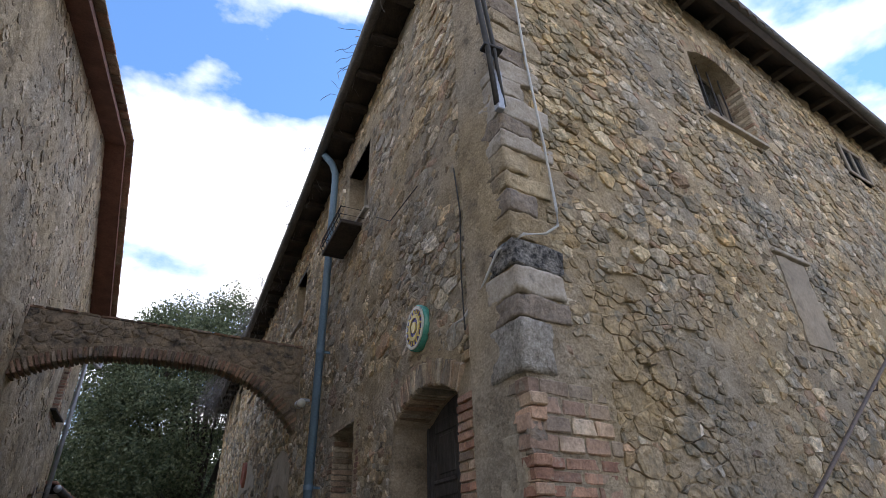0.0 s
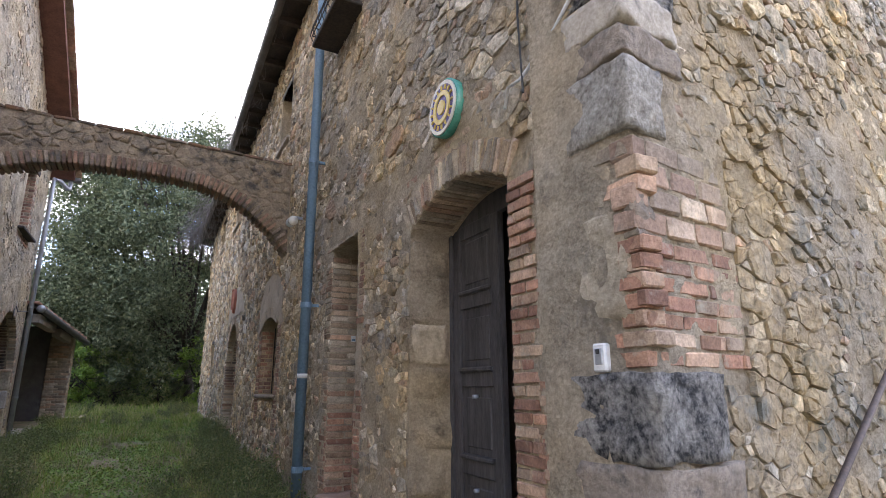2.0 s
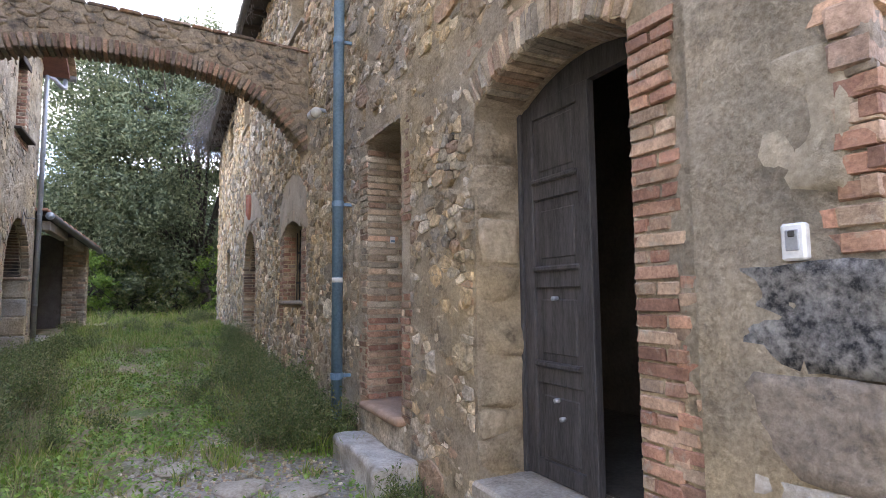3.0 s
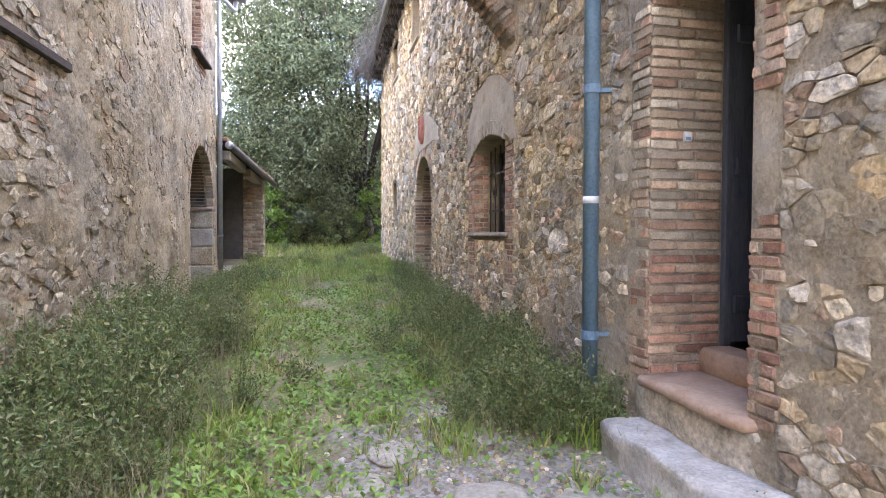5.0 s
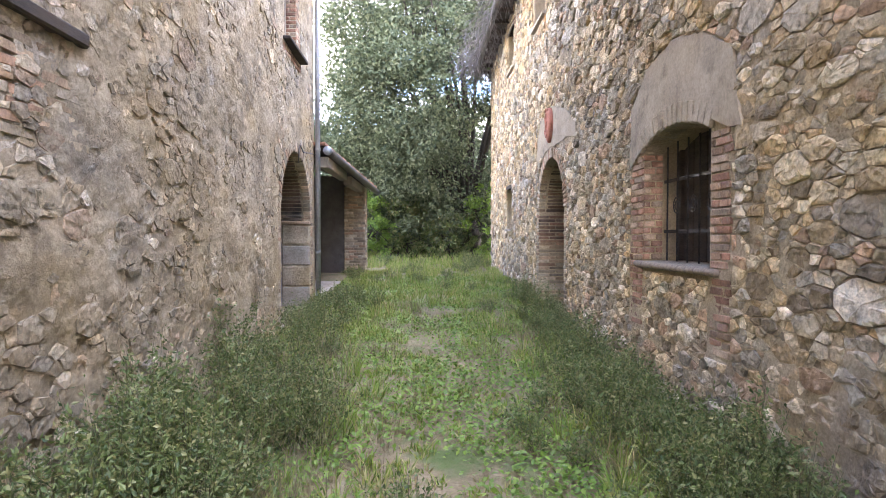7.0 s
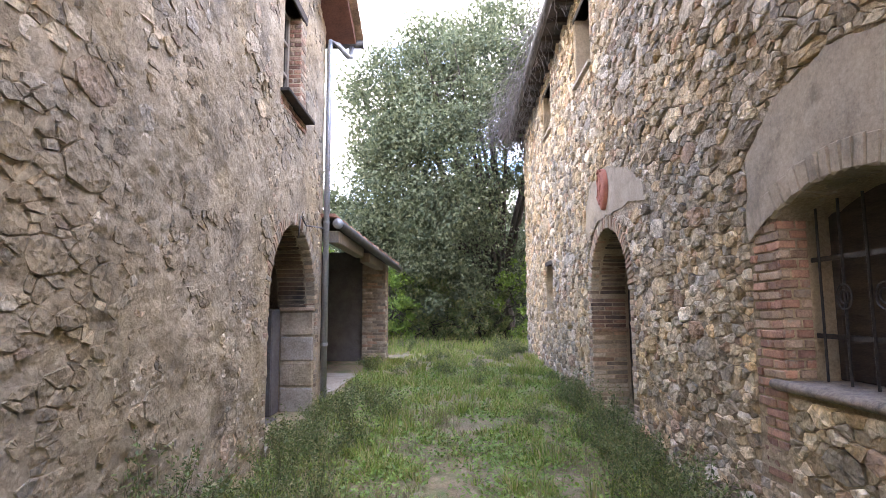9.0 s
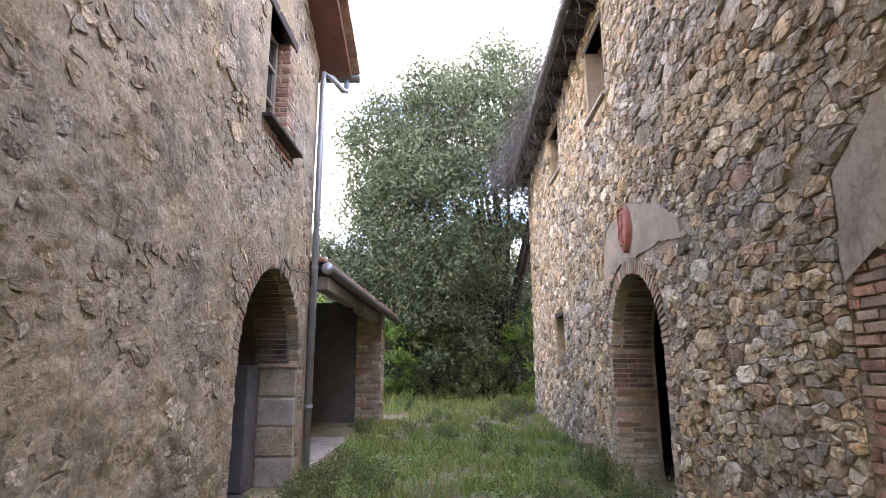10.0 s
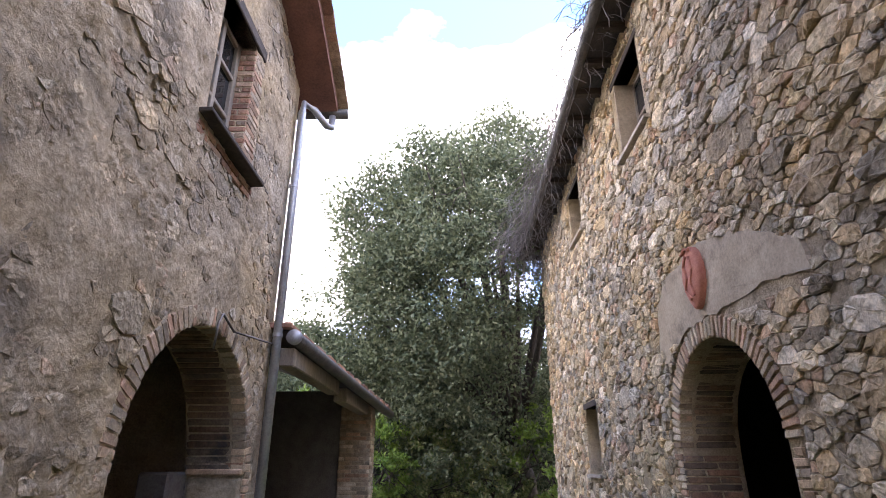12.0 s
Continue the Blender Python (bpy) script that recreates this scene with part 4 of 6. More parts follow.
made = rubble(FRONT, 0.0, 9.5, zones_front, [(0.13, 4), (0.085, 28), (0.06, 130), (0.043, 250), (0.03, 90)], 0.66, 0.009, (0.002, 0.03), 0.1, 12, tilt=0.08)
lay_stones(made, wall_front, "far_stones", "mixed rubble stones half covered by mortar", lambda u, z: u < 2.6 and 0.8 < z < 3.4, M_STONE_F)
zones_left = [arch_poly(13.72, 16.28, 0.1, 1.86, 1.28), rect(14.05, 15.3, 4.3, 6.0), rect(16.33, 16.6, -0.4, 7)]
made = rubble(LEFT, 2.4, 16.5, zones_left, [(0.18, 1.5), (0.13, 7), (0.085, 24), (0.058, 110), (0.04, 190), (0.028, 60)], 0.64, 0.01, (-0.014, 0.014), 0.15, 13, tilt=0.04, fine=False)
lay_stones(made, wall_left, "far_stones", "rubble stones showing through worn render", lambda u, z: 9.4 < u < 12.6 and 0.3 < z < 2.8, M_STONE_L)

# corner blocks of the farmhouse
M_QUOIN = material("brown_stained_block", (0.14, 0.11, 0.085), (0.36, 0.29, 0.22), 6, 0.95, 1.0, 35, stain=(0.06, 0.05, 0.045), stain_scale=6, stain_at=0.55, distance=0.03)
QR = random.Random(5)


def rough_block(parent, name, z0, z1, la, lf, mat, proud=0.042):
    """A dressed block that turns the corner: la along the passage, lf along the front."""
    bm = bmesh.new()
    lo, hi = Vector((-proud, -proud, z0 + 0.008)), Vector((lf, la, z1 - 0.008))
    box(bm, lo, hi)
    bmesh.ops.subdivide_edges(bm, edges=bm.edges[:], cuts=7, use_grid_fill=True)
    sd = QR.uniform(0, 50)
    for q in bm.verts:
        w = Vector((q.co.x, q.co.y, q.co.z + sd))
        for f, amp in ((5.0, 0.022), (13.0, 0.016), (30.0, 0.007)):
            q.co += Vector((noise.noise(w * f), noise.noise(w * f + Vector((9, 0, 0))), 0.6 * noise.noise(w * f + Vector((0, 9, 0))))) * amp
    for q in bm.verts:
        x, y = q.co.x, q.co.y
        q.co.x, q.co.y = XR + x * FRONT.a.x, 3.08 + y + x * FRONT.a.y
    return part(name, bm, mat, parent, smooth=True)


z = -0.3
quoins = [(0.35, 0.5, 0.55, M_SLAB), (0.88, 0.45, 0.6, M_SLAB), (1.2, 0.5, 0.5, M_QUOIN), (1.54, 0.40, 0.42, M_TUFA)]
for z1, la, lf, mt in quoins:
    rough_block(wall_alley, "quoin", z, z1, la, lf, mt)
    z = z1
brick_patch(wall_alley, ALLEY, 3.06, 3.28, 1.555, 1.71, M_BRICK, 0.019, 0.073, 0.26, ragged=0.04, deep=0.12)
brick_patch(wall_alley, ALLEY, 3.06, 3.13, 1.71, 2.07, M_BRICK, 0.019, 0.073, 0.13, ragged=0.02, deep=0.12)
brick_patch(wall_alley, ALLEY, 3.06, 3.46, 2.24, 2.5, M_PALE, 0.02, 0.085, 0.36, ragged=0.07, deep=0.12)
brick_patch(wall_front, FRONT, -0.022, 0.5, 1.555, 2.07, M_BRICK, 0.019, 0.073, 0.25, ragged=0.0, deep=0.12)
brick_patch(wall_front, FRONT, 0.5, 0.66, 1.555, 2.07, M_BRICK, 0.012, 0.073, 0.2, ragged=0.07, deep=0.1)
brick_patch(wall_front, FRONT, 0.0, 0.66, 2.08, 2.5, M_OLD_BLOCK, 0.022, 0.105, 0.22, ragged=0.05, deep=0.12)
z = 2.06
for z1, la, lf, mt in ((2.24, 0.12, 0.1, M_QUOIN),):
    rough_block(wall_alley, "quoin", z, z1, la, lf, mt, 0.015)
z = 2.51
for z1, la, lf, mt in ((2.86, 0.42, 0.22, M_WHITE_STONE), (3.02, 0.3, 0.42, M_QUOIN), (3.22, 0.36, 0.4, M_SLAB), (3.42, 0.36, 0.42, M_TUFA)):
    rough_block(wall_alley, "quoin", z, z1, la, lf, mt, 0.03)
    z = z1
k = 0
while z < 8.0:
    h = QR.uniform(0.13, 0.27)
    rough_block(wall_alley, "quoin", z, z + h, (0.24, 0.4)[k % 2] * QR.uniform(0.8, 1.2), (0.42, 0.28)[k % 2] * QR.uniform(0.75, 1.2), QR.choice([M_MORTAR_L, M_QUOIN, M_SLAB, M_MORTAR]), 0.024)
    z, k = z + h, k + 1

def rough_slab(name, lo, hi, mat, parent, amp=0.02, label=""):
    bm = bmesh.new()
    box(bm, lo, hi, 0.02)
    bmesh.ops.subdivide_edges(bm, edges=[e for e in bm.edges if e.calc_length() > 0.15], cuts=6, use_grid_fill=True)
    for q in bm.verts:
        q.co += Vector((noise.noise(q.co * 5), noise.noise(q.co * 5 + Vector((7, 0, 0))), 0.7 * noise.noise(q.co * 5 + Vector((0, 7, 0))))) * amp
    return part(name, bm, mat, parent, label, True)



rough_slab("facing_stone", (XR - 0.03, 3.13, 1.74), (XR + 0.1, 3.5, 2.2), M_MORTAR_L, wall_alley, 0.03)
rough_slab("facing_stone", (XR - 0.022, 3.36, 0.95), (XR + 0.1, 3.47, 1.4), M_SLAB, wall_alley, 0.03)
# main doorway: brick right jamb, brick arch, stone left jamb
brick_patch(wall_alley, ALLEY, 3.76, 3.975, 0.35, 2.6, M_BRICK, 0.016, ragged=0.07, flush="end")
brick_patch(wall_alley, ALLEY, 3.46, 3.74, 0.5, 1.55, M_BRICK, 0.015, ragged=0.1)
jamb_bricks(wall_alley, ALLEY, 3.97, 0.35, 2.55, 0.36, M_BRICK, -1)
voussoirs(wall_alley, ALLEY, seg_fn(3.96, 5.30, 2.62, 0.2), 26, 0.22, 0.048, M_PALE, 0.015, 0.35, 0.012)
brick_patch(wall_alley, ALLEY, 4.15, 5.95, 3.0, 3.12, M_PALE, 0.006, ragged=0.1)
zz = 0.33
while zz < 2.5:
    h = QR.uniform(0.14, 0.34)
    rough_slab("jamb_stone", (XR + 0.012, 5.27, zz), (XR + QR.uniform(0.30, 0.36), 5.5, min(zz + h, 2.6) - 0.012), QR.choice([M_SLAB, M_MORTAR, M_MORTAR_L]), wall_alley, 0.045)
    zz += h
# narrow doorway
jamb_bricks(wall_alley, ALLEY, 7.31, 0.48, 1.25, 0.52, M_BRICK, 1)
jamb_bricks(wall_alley, ALLEY, 7.31, 1.27, 2.86, 0.52, M_PALE, 1)
brick_patch(wall_alley, ALLEY, 7.31, 7.5, 0.45, 1.2, M_BRICK, 0.02, ragged=0.03, flush="start")
brick_patch(wall_alley, ALLEY, 7.31, 7.5, 1.22, 2.86, M_PALE, 0.02, ragged=0.03, flush="start")
brick_patch(wall_alley, ALLEY, 6.3, 6.475, 0.45, 1.5, M_BRICK, 0.02, ragged=0.05, flush="end")
brick_patch(wall_alley, ALLEY, 6.3, 6.475, 2.05, 2.95, M_BRICK, 0.016, ragged=0.05, flush="end")
brick_patch(wall_alley, ALLEY, 6.35, 7.5, 2.93, 3.0, M_PALE, 0.025, 0.05)
# pipe-side brick strip and arch springer
brick_patch(wall_alley, ALLEY, 8.35, 8.6, 3.3, 6.0, M_BRICK, -0.002, ragged=0.06)
# barred window
brick_patch(wall_alley, ALLEY, 9.9, 10.165, 0.75, 2.43, M_BRICK, 0.012, ragged=0.04, flush="end")
brick_patch(wall_alley, ALLEY, 11.43, 11.72, 0.75, 2.43, M_BRICK, 0.012, ragged=0.05, flush="start")
jamb_bricks(wall_alley, ALLEY, 11.42, 1.4, 2.43, 0.2, M_BRICK, 1)
# arched doorway
jamb_bricks(wall_alley, ALLEY, 16.28, 0.36, 1.5, 0.52, M_PALE, 1)
# darker brick above the impost paints in the shade of the reveal
jamb_bricks(wall_alley, ALLEY, 16.28, 1.56, 2.05, 0.52, M_ARCH_BRICK, 1)
part("impost", boxes(((XR + 0.02, 16.2, 1.5), (XR + 0.52, 16.3, 1.55)), bevel=0.01), M_ARCH_BRICK, wall_alley)
brick_patch(wall_alley, ALLEY, 14.3, 14.46, 0.36, 2.05, M_PALE, 0.015, ragged=0.03, flush="end")
brick_patch(wall_alley, ALLEY, 16.29, 16.46, 0.36, 2.05, M_PALE, 0.015, ragged=0.03, flush="start")
voussoirs(wall_alley, ALLEY, arch_fn(14.47, 16.28, 2.06, 0.88), 44, 0.18, 0.05, M_PALE, 0.02, 0.14, 0.012)
# inner ring coloured dark for the shade under the arch
voussoirs(wall_alley, ALLEY, arch_fn(14.47, 16.28, 2.06, 0.88), 44, 0.16, 0.055, M_SHADED_BRICK, -0.124, 0.4, 0.012)
# front window arch and jambs
voussoirs(wall_front, FRONT, seg_fn(3.2, 4.44, 7.15, 0.2), 24, 0.16, 0.045, M_PALE)
jamb_bricks(wall_front, FRONT, 4.38, 6.12, 7.15, 0.3, M_PALE, 1)
brick_patch(wall_front, FRONT, 3.12, 3.25, 6.12, 7.15, M_PALE, 0.01, ragged=0.03, flush="end")
brick_patch(wall_front, FRONT, 4.38, 4.5, 6.12, 7.15, M_PALE, 0.01, ragged=0.03, flush="start")
# left arch: brick ring, brick reveal above an impost, stone below
voussoirs(wall_left, LEFT, arch_fn(13.87, 16.08, 1.86, 1.1), 50, 0.17, 0.06, M_PALE, 0.012, 0.14, 0.012)
# soffit ring again darkened by colour to read as shaded
voussoirs(wall_left, LEFT, arch_fn(13.87, 16.08, 1.86, 1.1), 50, 0.15, 0.058, M_SHADED_BRICK, -0.132, 0.42, 0.012)
jamb_bricks(wall_left, LEFT, 16.08, 1.9, 2.3, 0.52, M_ARCH_BRICK, 1)
brick_patch(wall_left, LEFT, 13.72, 13.86, 0.4, 1.86, M_PALE, 0.012, ragged=0.03, flush="end")
brick_patch(wall_left, LEFT, 16.09, 16.26, 0.4, 1.86, M_PALE, 0.012, ragged=0.03, flush="start")
jamb_bricks(wall_left, LEFT, 14.98, 4.52, 5.8, 0.28, M_BRICK, 1)
brick_patch(wall_left, LEFT, 14.98, 15.24, 4.5, 5.8, M_PALE, 0.01, ragged=0.05, flush="start")
brick_patch(wall_left, LEFT, 14.1, 15.3, 4.28, 4.42, M_BRICK, 0.012, ragged=0.06)
brick_patch(wall_left, LEFT, 7.6, 9.4, 2.1, 2.62, M_PALE, -0.004, ragged=0.25)
for k in range(4):
    zz = 0.36 + 0.37 * k
    p = [LEFT.at(16.07, zz, -0.01), LEFT.at(16.3, zz + 0.35, -0.5)]
    part("jamb_stone", boxes(((p[1].x, 16.05, zz), (p[0].x, 16.35, zz + 0.35)), bevel=0.02), (M_SLAB, M_MORTAR_L)[k % 2], wall_left)
part("impost", boxes(((LEFT.at(16, 0).x - 0.52, 16.02, 1.83), (LEFT.at(16, 0).x - 0.0, 16.3, 1.885)), bevel=0.012), M_PALE, wall_left)


def plaster_patch(name, face, poly, out, mat, parent, seed, label=""):
    """A thin skin of plaster with a ragged rim."""
    rnd = random.Random(seed)
    ring = []
    for (a, b), (c, d) in zip(poly, poly[1:] + poly[:1]):
        m = max(2, int(math.hypot(c - a, d - b) / 0.04))
        for k in range(m):
            u, z = a + (c - a) * k / m, b + (d - b) * k / m
            q = Vector((u * 7, z * 7, seed))
            ring.append((u + 0.035 * noise.noise(q) + rnd.gauss(0, 0.004), z + 0.035 * noise.noise(q + Vector((0, 0, 9))) + rnd.gauss(0, 0.004)))
    cu, cz = sum(p[0] for p in ring) / len(ring), sum(p[1] for p in ring) / len(ring)
    vs, fs, m = [], [], len(ring)
    for s, o in ((1.0, -0.02), (0.985, out * 0.8), (0.66, out), (0.33, out)):
        for u, z in ring:
            uu, zz = cu + (u - cu) * s, cz + (z - cz) * s
            vs.append(face.at(uu, zz, o + (0.004 * noise.noise(Vector((uu * 5, zz * 5, seed))) if o > 0 else 0)))
    vs.append(face.at(cu, cz, out))
    for r in range(3):
        for j in range(m):
            fs.append((r * m + j, r * m + (j + 1) % m, (r + 1) * m + (j + 1) % m, (r + 1) * m + j))
    fs += [(3 * m + j, 3 * m + (j + 1) % m, 4 * m) for j in range(m)]
    return part(name, mesh_of(name, vs, fs, mat), None, parent, label)


hood = [(10.1, 2.56), (10.45, 2.7), (10.8, 2.735), (11.15, 2.7), (11.5, 2.56), (11.62, 2.42), (11.76, 2.3), (11.72, 2.9), (11.35, 3.2), (10.8, 3.32), (10.3, 3.2), (9.86, 2.95), (9.74, 2.35), (9.98, 2.42)]
plaster_patch("plaster_hood", ALLEY, hood, 0.03, M_PLASTER, wall_alley, 3, "grey plaster hood over the window")
voussoirs(wall_alley, ALLEY, seg_fn(10.14, 11.45, 2.43, 0.15), 15, 0.18, 0.092, M_PLASTER, 0.04, 0.24, 0.006)
plaster_patch("plaster_panel", ALLEY, [(13.78, 3.02), (14.3, 3.1), (14.9, 3.1), (15.9, 3.08), (16.3, 2.85), (16.5, 2.9), (16.37, 3.45), (16.04, 3.7), (15.11, 3.77), (14.38, 3.54), (13.82, 3.25)], 0.022, M_PLASTER, wall_alley, 4, "grey cement plaster panel")
plaster_patch("blocked_opening", FRONT, rect(3.64, 4.2, 3.3, 4.3), 0.024, M_PLASTER, wall_front, 6, "plastered-up old opening")
part("lintel", boxes(((-0.06, -0.01, 0), (0.66, 0.06, 0.05)), bevel=0.008), M_SLAB, wall_front).matrix_basis = Matrix.Translation(FRONT.at(3.62, 4.31, 0.045)) @ basis(FRONT.a, -FRONT.n, Vector((0, 0, 1))).to_4x4()

SHED_A, SHED_B = Face((-2.5, 21.2, 0), (1, 0, 0), -1, lambda u: 9), Face((-1.93, 21.2, 0), (0, 1, 0), -1, lambda u: 9)
brick_patch(shed, SHED_A, 0.0, 0.57, 0.4, 2.8, M_PALE, 0.012, 0.07)
brick_patch(shed, SHED_B, 0.0, 0.5, 0.4, 2.8, M_PALE, 0.012, 0.07)

# ---- farmhouse: doors, windows, fixtures ----
door = thing("panelled_door", "weathered dark brown double door, one leaf shut, one open inward", "door", at=(2.14, 4.62, 0.34))


def leaf(parent, u0, u1, z0, z1, x, m=None):
    """A door leaf with stiles, rails and three sunk panels."""
    w = 0.1
    zs = [z0, z0 + 0.62, z0 + 1.2, z0 + 1.75, z1]
    obs = [part("board", boxes(((x + 0.02, u0 + w * 0.7, z0 + 0.02), (x + 0.035, u1 - w * 0.7, z1 - 0.02))), M_WOOD, parent)]
    for a, b in ((u0, u0 + w), (u1 - w, u1)):
        obs.append(part("stile", boxes(((x, a, z0), (x + 0.055, b, z1)), bevel=0.006), M_WOOD, parent))
    for k, zz in enumerate(zs):
        lo = zz if k == 0 else (zz - 0.1 if k == len(zs) - 1 else zz - 0.055)
        obs.append(part("rail", boxes(((x + 0.002, u0 + w, lo), (x + 0.052, u1 - w, lo + 0.11)), bevel=0.006), M_WOOD, parent))
        if 0 < k < len(zs) - 1:
            obs.append(part("moulding", boxes(((x - 0.02, u0 + w, lo + 0.1), (x + 0.03, u1 - w, lo + 0.135)), bevel=0.01), M_WOOD, parent))
    for za, zb in zip(zs, zs[1:]):
        obs.append(part("panel", boxes(((x + 0.012, u0 + w + 0.05, za + 0.12), (x + 0.04, u1 - w - 0.05, zb - 0.12)), bevel=0.012), M_WOOD, parent))
    if m is not None:
        off = parent.matrix_basis.translation
        for o in obs:
            o.matrix_basis = Matrix.Translation(-off) @ m
    return obs


leaf(door, 4.62, 5.25, 0.34, 2.66, 2.14)
leaf(door, 3.98, 4.61, 0.34, 2.66, 2.14, Matrix.Translation((2.16, 3.98, 0)) @ Matrix.Rotation(radians(-82), 4, "Z") @ Matrix.Translation((-2.16, -3.98, 0)))
bm = boxes(((2.12, 5.25, 0.33), (2.22, 5.285, 2.7)), bevel=0.006)
part("jamb", bm, M_WOOD, door)
bm = boxes(((2.15, 3.98, 2.66), (2.2, 5.27, 2.83)))
part("transom", bm, M_WOOD, door)
for zz, yy in ((1.42, 4.95), (0.82, 4.95), (0.72, 4.9)):
    bm = bmesh.new()
    tube(bm, [(2.12, yy, zz), (2.16, yy, zz)], 0.014, 10)
    part("stud", bm, M_ZINC, door, "worn iron stud", smooth=True)
tagged(part("door_threshold", boxes(((XR - 0.06, 3.97, 0.1), (2.3, 5.28, 0.335)), bevel=0.02), M_SLAB), "worn stone threshold of the main doorway", "threshold", "", "structure")

d2 = thing("narrow_door", "faded blue-grey plank door standing open inside a brick doorway", "door", at=(2.8, 7.3, 0.62))
for k in range(4):
    a = 2.36 + k * 0.222
    part("plank", boxes(((a, 7.285, 0.66), (a + 0.216, 7.325, 2.9)), bevel=0.006), M_WOOD_BLUE, d2)
for zz in (0.85, 1.75, 2.6):
    part("ledge", boxes(((2.37, 7.26, zz), (3.24, 7.288, zz + 0.12)), bevel=0.008), M_WOOD_BLUE, d2)
part("latch", boxes(((3.1, 7.24, 1.5), (3.2, 7.288, 1.56)), bevel=0.01), M_IRON, d2, "black iron latch")
part("stop_post", boxes(((2.30, 7.27, 0.6), (2.355, 7.315, 2.93)), bevel=0.006), M_WOOD_BLUE, d2, "dark door frame post")
tag = thing("paper_tag", "small pale blue and white tag on the brick jamb", "tag", at=(2.03, 7.29, 1.96))
part("sheet", boxes(((2.005, 7.282, 1.955), (2.055, 7.3, 2.02)), bevel=0.002), M_WHITE, tag)
part("print", boxes(((2.012, 7.279, 1.965), (2.048, 7.284, 1.985))), M_PIPE, tag, "blue printed bar")

steps = thing("door_steps", "worn stone and terracotta steps of the narrow doorway", "steps", at=(1.7, 6.9, 0))


rough_slab("step", (1.46, 6.15, -0.15), (1.775, 7.33, 0.2), M_STEP, steps, 0.05, "pale worn stone slab")
rough_slab("riser", (1.765, 6.38, -0.1), (1.95, 7.42, 0.42), M_STONE, steps, 0.04)
rough_slab("tread", (1.7, 6.4, 0.41), (2.32, 7.32, 0.48), M_TERRA_SLAB, steps, 0.016, "cracked terracotta tread")
rough_slab("upper_tread", (2.14, 6.475, 0.47), (2.36, 7.305, 0.64), M_TERRA_SLAB, steps, 0.006)
for k, (x, y, r) in enumerate(((1.5, 7.75, 0.13), (1.25, 7.9, 0.08), (1.68, 7.9, 0.1))):
    bm = bmesh.new()
    bmesh.ops.create_icosphere(bm, subdivisions=3, radius=r)
    for q in bm.verts:
        q.co *= 1 + 0.25 * noise.noise(q.co * 9 + Vector((k * 5, 0, 0)))
        q.co.z *= 0.6
        q.co += Vector((x, y, ground_z(x, y) + r * 0.3))
    tagged(part("loose_stone", bm, M_SLAB, smooth=True), "loose rounded stone in the weeds by the steps", "stone", "loose stones by the steps")

win = thing("barred_window", "arched ground floor window with iron bars and brown shutters", "window", at=(1.95, 10.8, 1.38))
rough_slab("sill", (XR - 0.06, 10.02, 1.325), (2.3, 11.55, 1.385), M_QUOIN, win, 0.014, "chipped brown stone sill")
for k in range(5):
    a = 10.2 + k * 0.245
    part("shutter_board", boxes(((2.16, a, 1.39), (2.19, a + 0.235, 2.56)), bevel=0.006), M_DARK_WOOD, win)
for a in (10.2, 10.78, 11.36):
    part("frame_post", boxes(((2.12, a, 1.39), (2.17, a + 0.06, 2.56)), bevel=0.005), M_DARK_WOOD, win)
grille = part("grille", boxes(((1.985, 10.18, 2.135), (1.997, 11.41, 2.165)), ((1.985, 10.18, 1.655), (1.997, 11.41, 1.685))), M_IRON, win, "black wrought iron grille")
for k in range(6):
    y = 10.3 + k * 0.205
    bm = bmesh.new()
    tube(bm, [(1.98, y, 1.39), (1.98, y, 2.5)], 0.009, 6)
    part("bar", bm, M_IRON, grille)
for y in (10.505, 10.81, 11.12):
    bm = bmesh.new()
    for r in (0.065, 0.035):
        tube(bm, [(1.975, y + r * math.cos(t), 1.91 + r * 1.15 * math.sin(t)) for t in [2 * math.pi * j / 16 for j in range(17)]], 0.006, 5)
    part("scroll", bm, M_IRON, grille)


def upper_window(spec, label, face=ALLEY, arch=0.0, bars=True):
    u0, u1, z0, z1 = spec[:4]
    w = thing("upper_window", label, "window", "upper windows", at=face.at((u0 + u1) / 2, z0, -0.25))
    m = basis(face.a, face.n, Vector((0, 0, 1))).to_4x4()
    o = Matrix.Translation(face.at(u0, z0, -0.3)) @ m
    ww, hh = u1 - u0, z1 - z0 + arch

    def bx(name, lo, hi, mat, parent=w):
        bm = bmesh.new()
        box(bm, lo, hi, 0.004, o)
        return part(name, bm, mat, parent)
    bx("glass", (0.04, 0.015, 0.04), (ww - 0.04, 0.022, hh - 0.04), M_PANE)
    for a in (0, ww / 2 - 0.03, ww - 0.06):
        bx("post", (a, 0, 0), (a + 0.06, 0.05, hh), M_FRAME)
    for b in (0, hh * 0.5 - 0.02, hh - 0.06):
        bx("rail", (0.06, 0.003, b), (ww - 0.06, 0.047, b + 0.05), M_FRAME)
    bx("sill", (-0.06, -0.02, -0.05), (ww + 0.06, 0.36, -0.002), M_SLAB)
    bx("lintel", (-0.12, 0.1, hh), (ww + 0.12, 0.305, hh + 0.09), M_DARK_WOOD)
    return w


M_PANE = bpy.data.materials.new("old_window_glass")
M_PANE.use_nodes = True
pb = M_PANE.node_tree.nodes["Principled BSDF"]
pb.inputs["Base Color"].default_value = (0.02, 0.024, 0.028, 1)
pb.inputs["Roughness"].default_value = 0.06
upper_window(UP1, "tall upper window with grey frame above the little balcony")
upper_window(UP2, "small deep upper window beside the gutter pipe")
upper_window(UP3, "tall upper window with pale plastered reveal under dry vines")
upper_window(UP4, "narrow upper window near the end of the wall")
